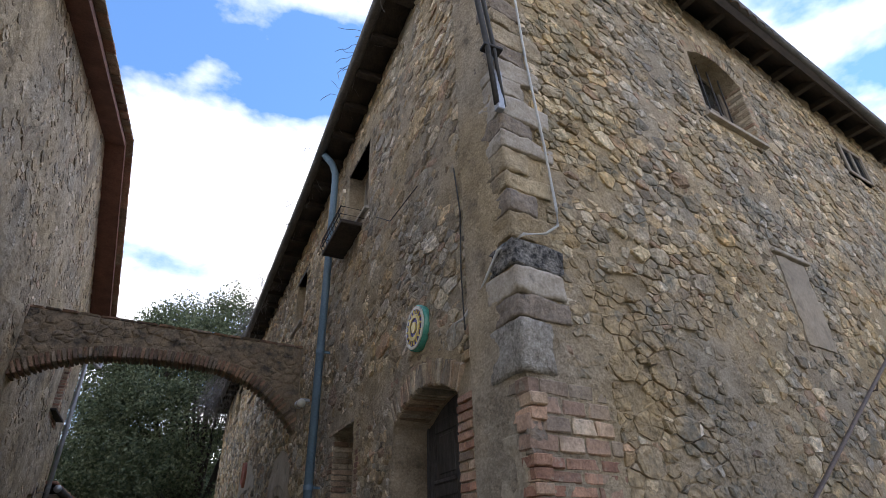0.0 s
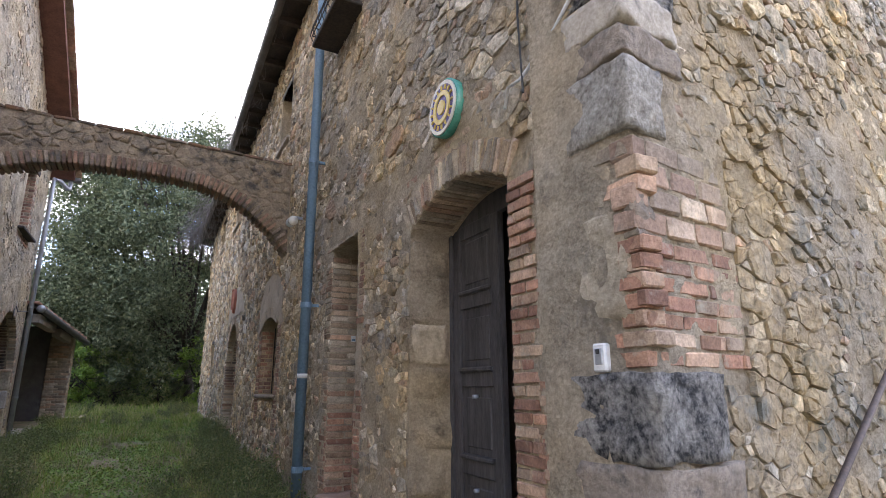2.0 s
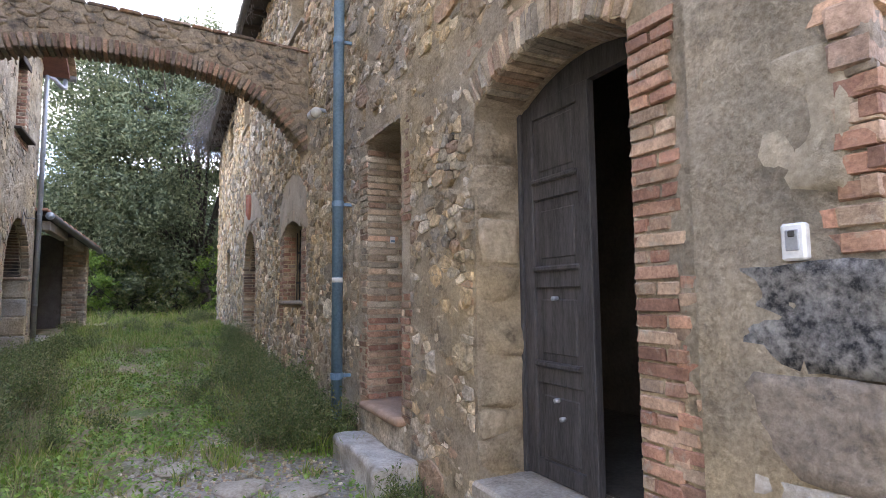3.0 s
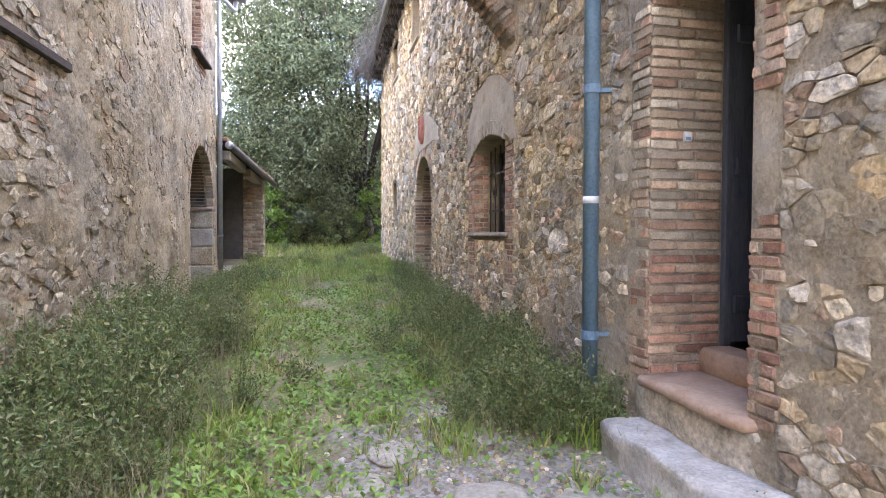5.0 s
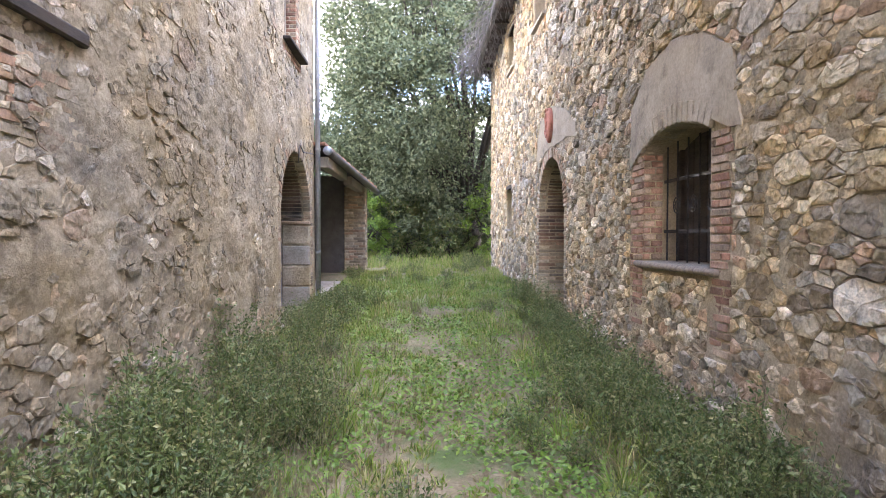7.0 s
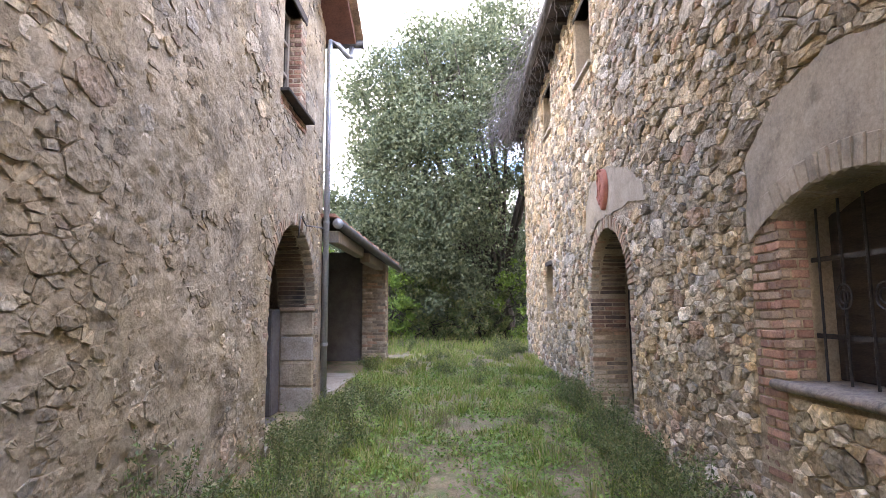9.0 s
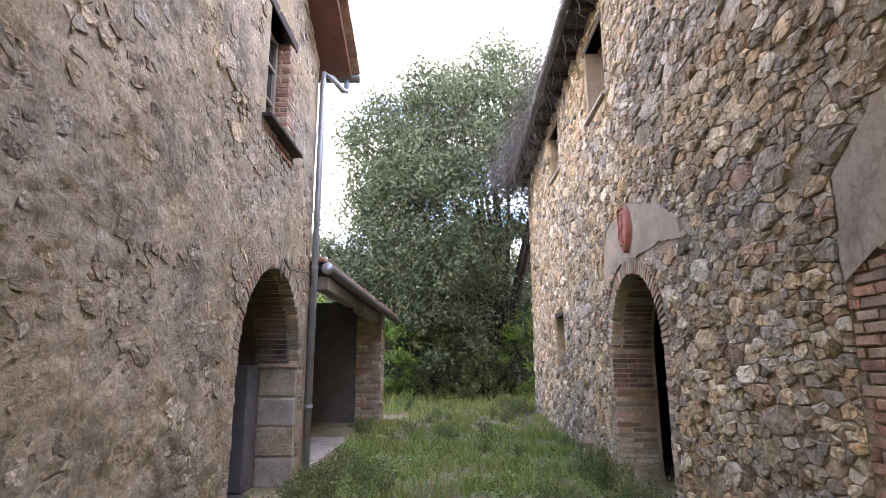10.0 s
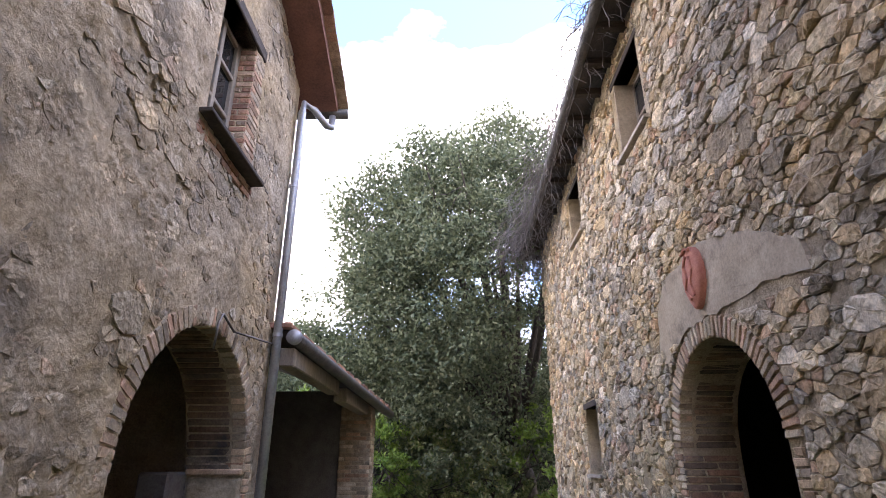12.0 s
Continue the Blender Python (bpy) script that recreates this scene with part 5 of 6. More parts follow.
upper_window(SLIT, "small ground floor window with dark opening")
fw = upper_window(FWIN, "arched upper window with wooden frame and iron bars", FRONT, 0.2)
for k in range(4):
    bm = bmesh.new()
    u = FWIN[0] + 0.2 + k * 0.24
    tube(bm, [FRONT.at(u, 6.12, -0.15), FRONT.at(u, 7.3, -0.15)], 0.01, 6)
    part("bar", bm, M_IRON, fw)
for spec, lab in (((7.05, 7.85, 6.7, 7.3), "small framed upper window near the eaves"),):
    w = thing("flat_window", lab, "window", at=FRONT.at(7.45, 6.7))
    m = Matrix.Translation(FRONT.at(spec[0], spec[2], 0.0)) @ basis(FRONT.a, FRONT.n, Vector((0, 0, 1))).to_4x4()
    bm = bmesh.new()
    box(bm, (0, -0.02, 0), (0.8, 0.035, 0.6), 0, m)
    part("glass", bm, M_PANE, w)
    for lo, hi in (((0, -0.02, 0), (0.07, 0.06, 0.6)), ((0.73, -0.02, 0), (0.8, 0.06, 0.6)), ((0.07, -0.02, 0), (0.73, 0.055, 0.06)), ((0.07, -0.02, 0.54), (0.73, 0.055, 0.6)), ((0.37, -0.02, 0.06), (0.43, 0.05, 0.54))):
        bm = bmesh.new()
        box(bm, lo, hi, 0.005, m)
        part("frame", bm, M_FRAME, w)
# jamb linings of the pale window
part("jamb_lining", boxes(((XR + 0.004, 16.79, 5.58), (XR + 0.3, 16.828, 6.72))), M_PLASTER, wall_alley)

# little balcony
bal = thing("iron_balcony", "small dark balcony shelf with a bent iron railing", "balcony", at=(1.6, 6.95, 5.5))
part("shelf", boxes(((1.46, 6.5, 5.46), (1.85, 7.5, 5.52)), bevel=0.01), M_DARK_WOOD, bal)
for z in (5.6, 5.72):
    bm = bmesh.new()
    tube(bm, [(1.85, 6.52, z), (1.45, 6.52, z), (1.45, 7.48, z), (1.85, 7.48, z)], 0.009, 6)
    part("rail", bm, M_IRON, bal)
for k in range(9):
    bm = bmesh.new()
    y = 6.53 + k * 0.117
    tube(bm, [(1.47, y, 5.5), (1.43, y + 0.02, 5.6), (1.45, y, 5.73)], 0.007, 5)
    part("baluster", bm, M_IRON, bal)

# downpipe of the farmhouse
pipe = thing("downpipe", "blue-grey painted metal downpipe fixed to the stone wall", "pipe", at=(1.63, 7.8, 0.2))
bm = bmesh.new()
tube(bm, [(1.63, 7.80, 0.2), (1.63, 7.80, 7.05), (1.62, 7.80, 7.2), (1.55, 7.78, 7.36), (1.4, 7.76, 7.5)], 0.056, 16)
part("tube", bm, M_PIPE, pipe, smooth=True)
for z in (0.62, 2.36, 4.1, 5.9):
    bm = bmesh.new()
    tube(bm, [(1.63, 7.80, z), (1.63, 7.80, z + 0.06)], 0.063, 16)
    box(bm, (1.65, 7.785, z + 0.015), (1.82, 7.815, z + 0.045))
    part("bracket", bm, M_PIPE, pipe)
bm = bmesh.new()
tube(bm, [(1.63, 7.80, 1.585), (1.63, 7.80, 1.635)], 0.0575, 16)
part("torn_sticker", bm, M_WHITE, pipe, "torn white paper label", smooth=True)

# wall lamp on a bracket
lamp = thing("wall_floodlight", "small white cylindrical floodlight on a bracket", "lamp", at=(1.7, 8.75, 3.66))
bm = bmesh.new()
tube(bm, [(1.62, 8.75, 3.64), (1.62, 8.92, 3.66)], 0.06, 14)
part("body", bm, M_WHITE, lamp, smooth=True)
bm = bmesh.new()
tube(bm, [(1.62, 8.70, 3.635), (1.62, 8.75, 3.64)], 0.064, 14)
part("lens", bm, M_GLAZE_W, lamp, smooth=True)
part("bracket", boxes(((1.62, 8.83, 3.7), (1.82, 8.87, 3.74)), bevel=0.005), M_ZINC, lamp)

# ceramic sun disc
disc = thing("ceramic_sun_disc", "glazed ceramic sun plate, yellow and violet with a green rim", "wall plate", at=(XR, 4.62, 3.34))


def disc_at(r0, r1, x0, x1, n=40):
    bm = bmesh.new()
    if r0 == 0:
        tube(bm, [(x0, 4.62, 3.34), (x1, 4.62, 3.34)], r1, n)
    else:
        rings = [[bm.verts.new((x, 4.62 + r * math.cos(2 * math.pi * k / n), 3.34 + r * math.sin(2 * math.pi * k / n))) for k in range(n)] for x, r in ((x0, r1), (x1, r1), (x1, r0), (x0, r0))]
        for a, b in zip(rings, rings[1:] + rings[:1]):
            for k in range(n):
                bm.faces.new((a[k], a[(k + 1) % n], b[(k + 1) % n], b[k]))
    return bm


part("rim", disc_at(0.185, 0.205, XR + 0.02, XR - 0.06), M_GLAZE_G, disc, "green glazed rim", True)
part("edge_ring", disc_at(0.165, 0.19, XR, XR - 0.072), M_GLAZE_W, disc)
part("plate", disc_at(0, 0.168, XR, XR - 0.068), M_GLAZE_B, disc)
part("sun_ring", disc_at(0.085, 0.12, XR - 0.06, XR - 0.078), M_GLAZE_Y, disc, "yellow sun ring")
for k in range(16):
    t = 2 * math.pi * k / 16
    bm = bmesh.new()
    box(bm, (-0.012, -0.016, -0.006), (0.004, 0.016, 0.006), 0, Matrix.Translation((XR - 0.066, 4.62 + 0.143 * math.cos(t), 3.34 + 0.143 * math.sin(t))) @ Matrix.Rotation(t, 4, "X"))
    part("ray", bm, M_GLAZE_Y, disc)
part("heart", disc_at(0, 0.05, XR - 0.06, XR - 0.08), M_GLAZE_Y, disc)

# terracotta plaque
plaque = thing("terracotta_plaque", "red terracotta relief shield fixed to grey plaster", "plaque", at=(XR - 0.05, 15.31, 3.5))
bm = bmesh.new()
n, rings = 22, []
for s, o in ((1.0, -0.01), (1.0, 0.035), (0.9, 0.05), (0.6, 0.065)):
    ring = []
    for k in range(n):
        t = 2 * math.pi * k / n
        w = 0.19 * (1 - 0.35 * max(0, -math.sin(t)) ** 1.5)
        ring.append(bm.verts.new((XR - 0.03 - o, 15.31 + s * w * math.cos(t), 3.47 + s * 0.29 * math.sin(t))))
    rings.append(ring)
for a, b in zip(rings, rings[1:]):
    for k in range(n):
        bm.faces.new((a[k], a[(k + 1) % n], b[(k + 1) % n], b[k]))
bm.faces.new(rings[-1])
part("shield", bm, M_TERRA, plaque, smooth=True)
for pts in ([(0, 0.2), (0.07, 0.12), (0.03, 0), (0.09, -0.1), (0, -0.2)], [(-0.05, 0.18), (-0.09, 0.05), (-0.03, -0.08), (-0.06, -0.18)], [(-0.08, 0.24), (0, 0.27), (0.08, 0.24)]):
    bm = bmesh.new()
    tube(bm, [(XR - 0.095, 15.31 + a, 3.47 + b) for a, b in pts], 0.016, 6)
    part("relief", bm, M_TERRA, plaque)

# switch plate
plate = thing("bell_plate", "white rectangular bell push plate on the brickwork", "switch", at=(XR, 3.3, 1.6))
part("plate", boxes(((XR - 0.05, 3.258, 1.54), (XR + 0.01, 3.334, 1.655)), bevel=0.008), M_WHITE, plate)
part("recess", boxes(((XR - 0.054, 3.275, 1.57), (XR - 0.04, 3.317, 1.635)), bevel=0.003), M_ZINC, plate)
part("button", boxes(((XR - 0.06, 3.285, 1.612), (XR - 0.045, 3.305, 1.632)), bevel=0.003), M_BLACK, plate)

# cables at the corner
cable = thing("white_cable", "loose white cable hanging down the corner stones", "cable", at=(2.2, 3.1, 3.5))
bm = bmesh.new()
c0 = [FRONT.at(0.22, 8.0, 0.03), FRONT.at(0.25, 6.5, 0.05), FRONT.at(0.30, 5.2, 0.05), FRONT.at(0.36, 4.3, 0.06), FRONT.at(0.39, 3.75, 0.06), FRONT.at(0.37, 3.6, 0.07),
      FRONT.at(0.25, 3.5, 0.06), FRONT.at(0.05, 3.44, 0.06), (XR - 0.05, 3.2, 3.38), (XR - 0.04, 3.45, 3.22), (XR - 0.04, 3.75, 3.1), (XR - 0.05, 3.86, 3.1), (XR - 0.06, 3.88, 2.98)]
tube(bm, c0, 0.011, 6)
part("sheath", bm, M_CABLE, cable, smooth=True)
cable2 = thing("dark_cable", "thin dark cables stapled to the wall", "cable", at=(XR, 3.9, 3.2))
bm = bmesh.new()
tube(bm, [(XR - 0.05, 3.72, 3.0), (XR - 0.045, 3.75, 3.5), (XR - 0.045, 3.72, 4.0), (XR - 0.045, 3.8, 4.5)], 0.007, 5)
part("strand", bm, M_BLACK, cable2)
bm = bmesh.new()
tube(bm, [(XR - 0.045, 4.6, 4.85), (XR - 0.04, 5.4, 4.9), (XR - 0.04, 5.9, 5.25)], 0.006, 5)
part("strand", bm, M_BLACK, cable2)
bracket = thing("cable_bracket", "dark pole bracket with conduits on the house corner", "bracket", at=(1.78, 3.05, 4.8))
for dx, r in ((0.0, 0.024), (0.06, 0.018)):
    bm = bmesh.new()
    tube(bm, [(1.73 + dx, 3.02, 4.55), (1.66 + dx, 2.98, 5.15), (1.50 + dx, 2.86, 5.7), (1.2 + dx, 2.7, 6.2)], r, 8)
    part("conduit", bm, M_BLACK, bracket, smooth=True)
bm = bmesh.new()
box(bm, (1.725, 3.0, 4.5), (1.79, 3.06, 4.9), 0.008)
part("cover", bm, M_ZINC, bracket, "grey metal cover strip")
part("clamp", boxes(((1.63, 2.96, 5.1), (1.80, 3.05, 5.13)), bevel=0.006), M_IRON, bracket)

# handrail on the front wall
rail = thing("iron_handrail", "rusty iron handrail climbing along the front wall", "handrail", at=(3.5, 3.15, 1.4))
bm = bmesh.new()
a, b = FRONT.at(0.72, 0.80, 0.11), FRONT.at(6.2, 4.0, 0.11)
tube(bm, [FRONT.at(0.60, 0.62, 0.12), FRONT.at(0.58, 0.70, 0.12), FRONT.at(0.63, 0.78, 0.12), a, b], 0.017, 8)
part("bar", bm, M_RUST, rail, smooth=True)
for u in (0.95, 2.55, 4.6):
    z = 0.80 + (u - 0.72) * 0.584
    bm = bmesh.new()
    tube(bm, [FRONT.at(u, z, 0.11), FRONT.at(u, z - 0.1, 0.08), FRONT.at(u, z - 0.1, -0.03)], 0.01, 6)
    part("bracket", bm, M_RUST, rail)

# ---- outbuilding: arch, window, gutter, downpipe ----
xl = LEFT.at(14.8, 0).x
ab = thing("boarded_arch", "grey plastered panel and wood closing the arched doorway", "door", at=(xl - 0.5, 14.9, 0.36))
# panel and post: grey with the recess shade in the colour
part("panel", boxes(((xl - 1.6, 12.9, 0.36), (xl - 1.55, 16.0, 2.1)), bevel=0.01), M_GREY, ab, "grey plastered panel, darkened for the shade in the arch")
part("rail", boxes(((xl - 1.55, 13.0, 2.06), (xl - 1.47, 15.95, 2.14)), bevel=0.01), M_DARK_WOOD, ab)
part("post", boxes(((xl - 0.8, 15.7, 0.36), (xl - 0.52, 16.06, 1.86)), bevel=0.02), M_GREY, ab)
wl_ = thing("outbuilding_window", "weathered wooden casement window with brick reveal", "window", at=(LEFT.at(14.6, 0).x - 0.15, 14.6, 4.5))
x0 = LEFT.at(14.6, 0).x - 0.2
part("glass", boxes(((x0 - 0.006, 14.22, 4.52), (x0, 14.96, 5.8))), M_PANE, wl_)
for a, b in ((14.2, 14.27), (14.56, 14.62), (14.91, 14.98)):
    part("post", boxes(((x0 - 0.02, a, 4.5), (x0 + 0.04, b, 5.82)), bevel=0.006), M_FRAME, wl_)
for c in (4.5, 4.93, 5.37, 5.76):
    part("rail", boxes(((x0 - 0.018, 14.27, c), (x0 + 0.036, 14.91, c + 0.045)), bevel=0.006), M_FRAME, wl_)
part("sill", boxes(((x0 - 0.05, 14.08, 4.43), (x0 + 0.32, 15.32, 4.475)), bevel=0.008), M_DARK_WOOD, wl_, "dark thin brick sill")
part("lintel", boxes(((x0 - 0.1, 14.05, 5.82), (x0 + 0.22, 15.2, 5.95)), bevel=0.01), M_DARK_WOOD, wl_, "old wooden lintel")
lp = thing("outbuilding_downpipe", "pale grey zinc downpipe at the corner of the outbuilding", "pipe", at=(-2.3, 16.4, 0.4))
bm = bmesh.new()
tube(bm, [(-2.31, 16.42, 0.3), (-2.30, 16.42, 6.08), (-2.29, 16.44, 6.22), (-2.2, 16.6, 6.24), (-2.08, 16.82, 6.14), (-2.04, 16.9, 6.17), (-2.04, 16.93, 6.36)], 0.048, 14)
part("tube", bm, M_ZINC, lp, smooth=True)
for z in (1.3, 3.2, 5.0):
    bm = bmesh.new()
    tube(bm, [(-2.305, 16.42, z), (-2.305, 16.42, z + 0.04)], 0.055, 14)
    part("bracket", bm, M_ZINC, lp)
lg = thing("outbuilding_gutter", "dark metal gutter along the far eave", "gutter", at=(-2.4, 16.95, 6.3))
bm = bmesh.new()
tube(bm, [(-9.3, 16.95, 6.46), (-1.84, 16.95, 6.42)], 0.07, 12)
part("trough", bm, M_GUTTER, lg, smooth=True)
# verge tiles that overhang the passage
verge = thing("verge_tiles", "overlapping terracotta tiles along the gable edge", "roof tiles", at=(VERGE, 10.85, 9.0))
for (ya, za), (yb, zb) in (((16.9, 6.49), (10.85, 9.07)), ((1.9, 6.66), (10.85, 9.07))):
    d = Vector((0, yb - ya, zb - za))
    n = round(d.length / 0.33)
    for k in range(n):
        p = Vector((VERGE + 0.02, ya, za)) + d * ((k + 0.5) / n)
        turn = basis(Vector((1, 0, 0)), d.normalized(), Vector((1, 0, 0)).cross(d.normalized()))
        up = turn @ Vector((0, 0, 1))
        up = up if up.z > 0 else -up
        brick(verge, p + up * 0.035, (0.2, 0.42, 0.03), turn @ Matrix.Rotation(-0.06 if d.y < 0 else 0.06, 3, "X"), M_BRICK, "tile")
wire = thing("old_wire", "thin grey conduit looping above the arch", "cable", at=(-2.3, 15.5, 3.2))
bm = bmesh.new()
tube(bm, [LEFT.at(14.95, 2.78, 0.03), LEFT.at(14.93, 3.0, 0.05), LEFT.at(15.0, 3.08, 0.05), LEFT.at(15.3, 3.0, 0.04), LEFT.at(15.8, 3.06, 0.04), LEFT.at(16.4, 3.12, 0.05)], 0.011, 6)
part("strand", bm, M_VINE, wire, smooth=True)
rough = thing("wall_beam", "old timber lintel beam built into the render", "beam", at=(-2.2, 8.7, 2.9))
part("beam", boxes(((LEFT.at(8.7, 0).x - 0.1, 7.9, 2.68), (LEFT.at(8.7, 0).x + 0.035, 9.3, 2.76)), bevel=0.012), M_DARK_WOOD, rough)
# ---- plants ----
PR = random.Random(21)


def leaf_quad(vs, fs, p, d, w, ln, up):
    """One pointed leaf at p along d."""
    side = d.cross(up)
    side = side.normalized() if side.length > 1e-4 else Vector((1, 0, 0))
    k = len(vs)
    mid = p + d * ln * 0.45 + up * 0.12 * ln
    vs += [p, mid + side * w, p + d * ln, mid - side * w]
    fs.append((k, k + 1, k + 2, k + 3))


def rand_dir(rnd):
    while True:
        v = Vector((rnd.uniform(-1, 1), rnd.uniform(-1, 1), rnd.uniform(-1, 1)))
        if 0.05 < v.length < 1:
            return v.normalized()


def weed_plant(seed, height, spread, stems, leaves, mat=None):
    rnd = random.Random(seed)
    w = thing("weed_plant", "bushy green weed with small leaves at the wall foot", "plant", "weeds along the walls")
    bm = bmesh.new()
    vs, fs = [], []
    for s in range(stems):
        a = rnd.uniform(0, 2 * math.pi)
        lean = rnd.uniform(0.1, 1.0) * spread
        tip = Vector((math.cos(a) * lean, math.sin(a) * lean, height * rnd.uniform(0.5, 1.05) * (1 - 0.3 * lean / spread)))
        base = Vector((math.cos(a), math.sin(a), 0)) * rnd.uniform(0, 0.25) * spread - Vector((0, 0, 0.03))
        bend = (base + tip) / 2 + Vector((0, 0, 0.12 * height)) + rand_dir(rnd) * 0.04
        pts = [base * (1 - t) ** 2 + bend * 2 * t * (1 - t) + tip * t * t for t in (0, 0.5, 1)]
        tube(bm, pts, 0.003, 3, 0.001)
        for k in range(leaves):
            t = rnd.uniform(0.12, 1.0)
            p = base * (1 - t) ** 2 + bend * 2 * t * (1 - t) + tip * t * t
            d = (rand_dir(rnd) + Vector((0, 0, 0.25))).normalized()
            ln = rnd.uniform(0.018, 0.044)
            leaf_quad(vs, fs, p + d * rnd.uniform(0.005, 0.04), d, ln * rnd.uniform(0.18, 0.3), ln, rand_dir(rnd))
    part("stalk", bm, M_STALK, w)
    part("foliage", mesh_of("weed_foliage", vs, fs, mat or M_WEED), None, w)
    return w


def grass_free(x, y):
    """How bare the ground is, 0 to 1: the gravel patch by the doors."""
    d = ((x - 0.55) / 1.25) ** 2 + ((y - 5.0) / 3.4) ** 2 + 0.5 * noise.noise(Vector((x * 2.2, y * 2.2, 0)))
    return max(0.0, min(1.0, 1.35 - d))


kinds = [weed_plant(100 + k, h, s, n, l) for k, (h, s, n, l) in enumerate(((0.50, 0.34, 22, 40), (0.38, 0.34, 20, 38), (0.66, 0.36, 22, 44), (0.28, 0.28, 16, 28), (0.95, 0.5, 36, 56)))]
spots = []
for k in range(70):
    y = 6.0 + 10.6 * PR.random() ** 1.0
    spots.append((-2.24 - 0.015 * (y - 10) + abs(PR.gauss(0, 0.38)) + 0.1, y))
for k in range(84):
    y = 7.55 + 9.8 * PR.random() ** 1.25
    wide = 0.5 if y < 11 else 0.32
    spots.append((1.66 - abs(PR.gauss(0, wide)), y))
spots += [(1.55, 5.6), (1.42, 5.45), (1.6, 5.85), (1.5, 5.2), (1.62, 6.1), (1.4, 7.55), (1.3, 7.8), (1.7, 7.65), (0.95, 7.7), (1.2, 7.75), (1.55, 7.95), (0.8, 8.2), (1.1, 8.3), (1.45, 8.4), (1.62, 8.9), (0.7, 8.9), (-1.5, 6.2), (-1.8, 6.9), (-1.3, 7.4)]
for k in range(75):
    y = 5.2 + 5.2 * PR.random() ** 1.1
    spots.append((-2.16 + abs(PR.gauss(0, 0.5)), y, 4 if y > 5.8 and PR.random() < 0.4 else None))
for k in range(40):
    y = 7.7 + 4.0 * PR.random()
    spots.append((1.62 - abs(PR.gauss(0, 0.42)), y))
for k in range(26):
    spots.append((PR.uniform(-2.6, 1.7), PR.uniform(17.5, 23.5)))
for k, (x, y, *tall) in enumerate(spots):
    pick = 3 if abs(x) < 0.75 or y > 16 and PR.random() < 0.6 else PR.choice((0, 1, 2, 1))
    if tall and tall[0]:
        pick = 4
    sc = PR.uniform(0.75, 1.12)
    if y < 6.1 and x > 0:
        pick, sc = 1, 0.75
    m = Matrix.Translation((x, y, ground_z(x, y))) @ Matrix.Rotation(PR.uniform(0, 6.3), 4, "Z") @ Matrix.Scale(sc, 4)
    if k < len(kinds):
        kinds[k].matrix_basis = m
    else:
        src = kinds[pick]
        c = copy_thing(src, m)
        c.matrix_basis = m

# grass and herbs
def blades(name, n, area, height, width, mat, label, lean=0.5, skip_bare=True, seed=1, patch=0.0, tuft=1, spread=0.0):
    """Single blades, or tufts of them that lean outward, up to n faces."""
    rnd = random.Random(seed)
    vs, fs = [], []
    x0, x1, y0, y1 = area
    while len(fs) < n:
        tx, ty = rnd.uniform(x0, x1), y0 + (y1 - y0) * rnd.random() ** 1.35
        if skip_bare and rnd.random() < grass_free(tx, ty):
            continue
        if patch and noise.noise(Vector((tx * 1.4, ty * 1.4, seed))) + 0.6 * noise.noise(Vector((tx * 4.1, ty * 4.1, seed))) < patch * rnd.random():
            continue
        trodden = max(0.0, 1 - abs(tx + 0.15) / 0.95) if ty < 15 else 0.0
        if rnd.random() < 0.55 * trodden:
            continue
        big = (rnd.uniform(0.55, 1.2) if tuft > 1 else 1.0) * (1 - 0.6 * trodden)
        for _ in range(tuft):
            a, b = rnd.uniform(0, 6.283), rnd.uniform(0, 6.283)
            r = spread * rnd.random() ** 0.6
            x, y = tx + r * math.cos(a), ty + r * math.sin(a)
            z = ground_z(x, y) - 0.005
            h = rnd.uniform(*height) * big
            l = h * lean * rnd.random()
            w = width * rnd.uniform(0.7, 1.3)
            cx, cy, sx, sy = math.cos(a) * l, math.sin(a) * l, math.cos(b) * w, math.sin(b) * w
            k = len(vs)
            vs += [(x - sx, y - sy, z), (x + sx, y + sy, z), (x + cx * 0.4 + sx * 0.7, y + cy * 0.4 + sy * 0.7, z + h * 0.6), (x + cx * 0.4 - sx * 0.7, y + cy * 0.4 - sy * 0.7, z + h * 0.6),
                   (x + cx, y + cy, z + h * 0.95)]
            fs += [(k, k + 1, k + 2, k + 3), (k + 3, k + 2, k + 4)]
    return tagged(part(name, mesh_of(name, vs, fs, mat), None), label, "grass", "", "stuff")


PASSAGE = (-2.3, 1.75, 4.5, 24.5)
blades("grass", 120000, PASSAGE, (0.04, 0.15), 0.0062, M_GRASS, "short green grass growing in the passage", 1.1, True, 2, 0.3, 16, 0.05)
blades("tall_grass", 22000, (-2.3, 1.75, 5.5, 24.5), (0.12, 0.30), 0.0052, M_GRASS, "tufts of taller grass", 0.9, True, 3, 0.6, 14, 0.05)
blades("dry_grass", 26000, (-2.3, 1.2, 4.8, 16.0), (0.08, 0.30), 0.002, M_STRAW, "dry yellow grass stalks", 0.9, True, 4, 0.5, 7, 0.06)
blades("tall_dry_grass", 6500, (-2.3, -1.0, 5.2, 12.0), (0.25, 0.55), 0.0018, M_STRAW, "tall dry stalks among the weeds", 0.8, False, 14)
blades("field_grass", 24000, (-7, 7, 23.5, 36), (0.1, 0.4), 0.008, M_GRASS, "long grass under the trees", 0.7, False, 5)
vs, fs = [], []
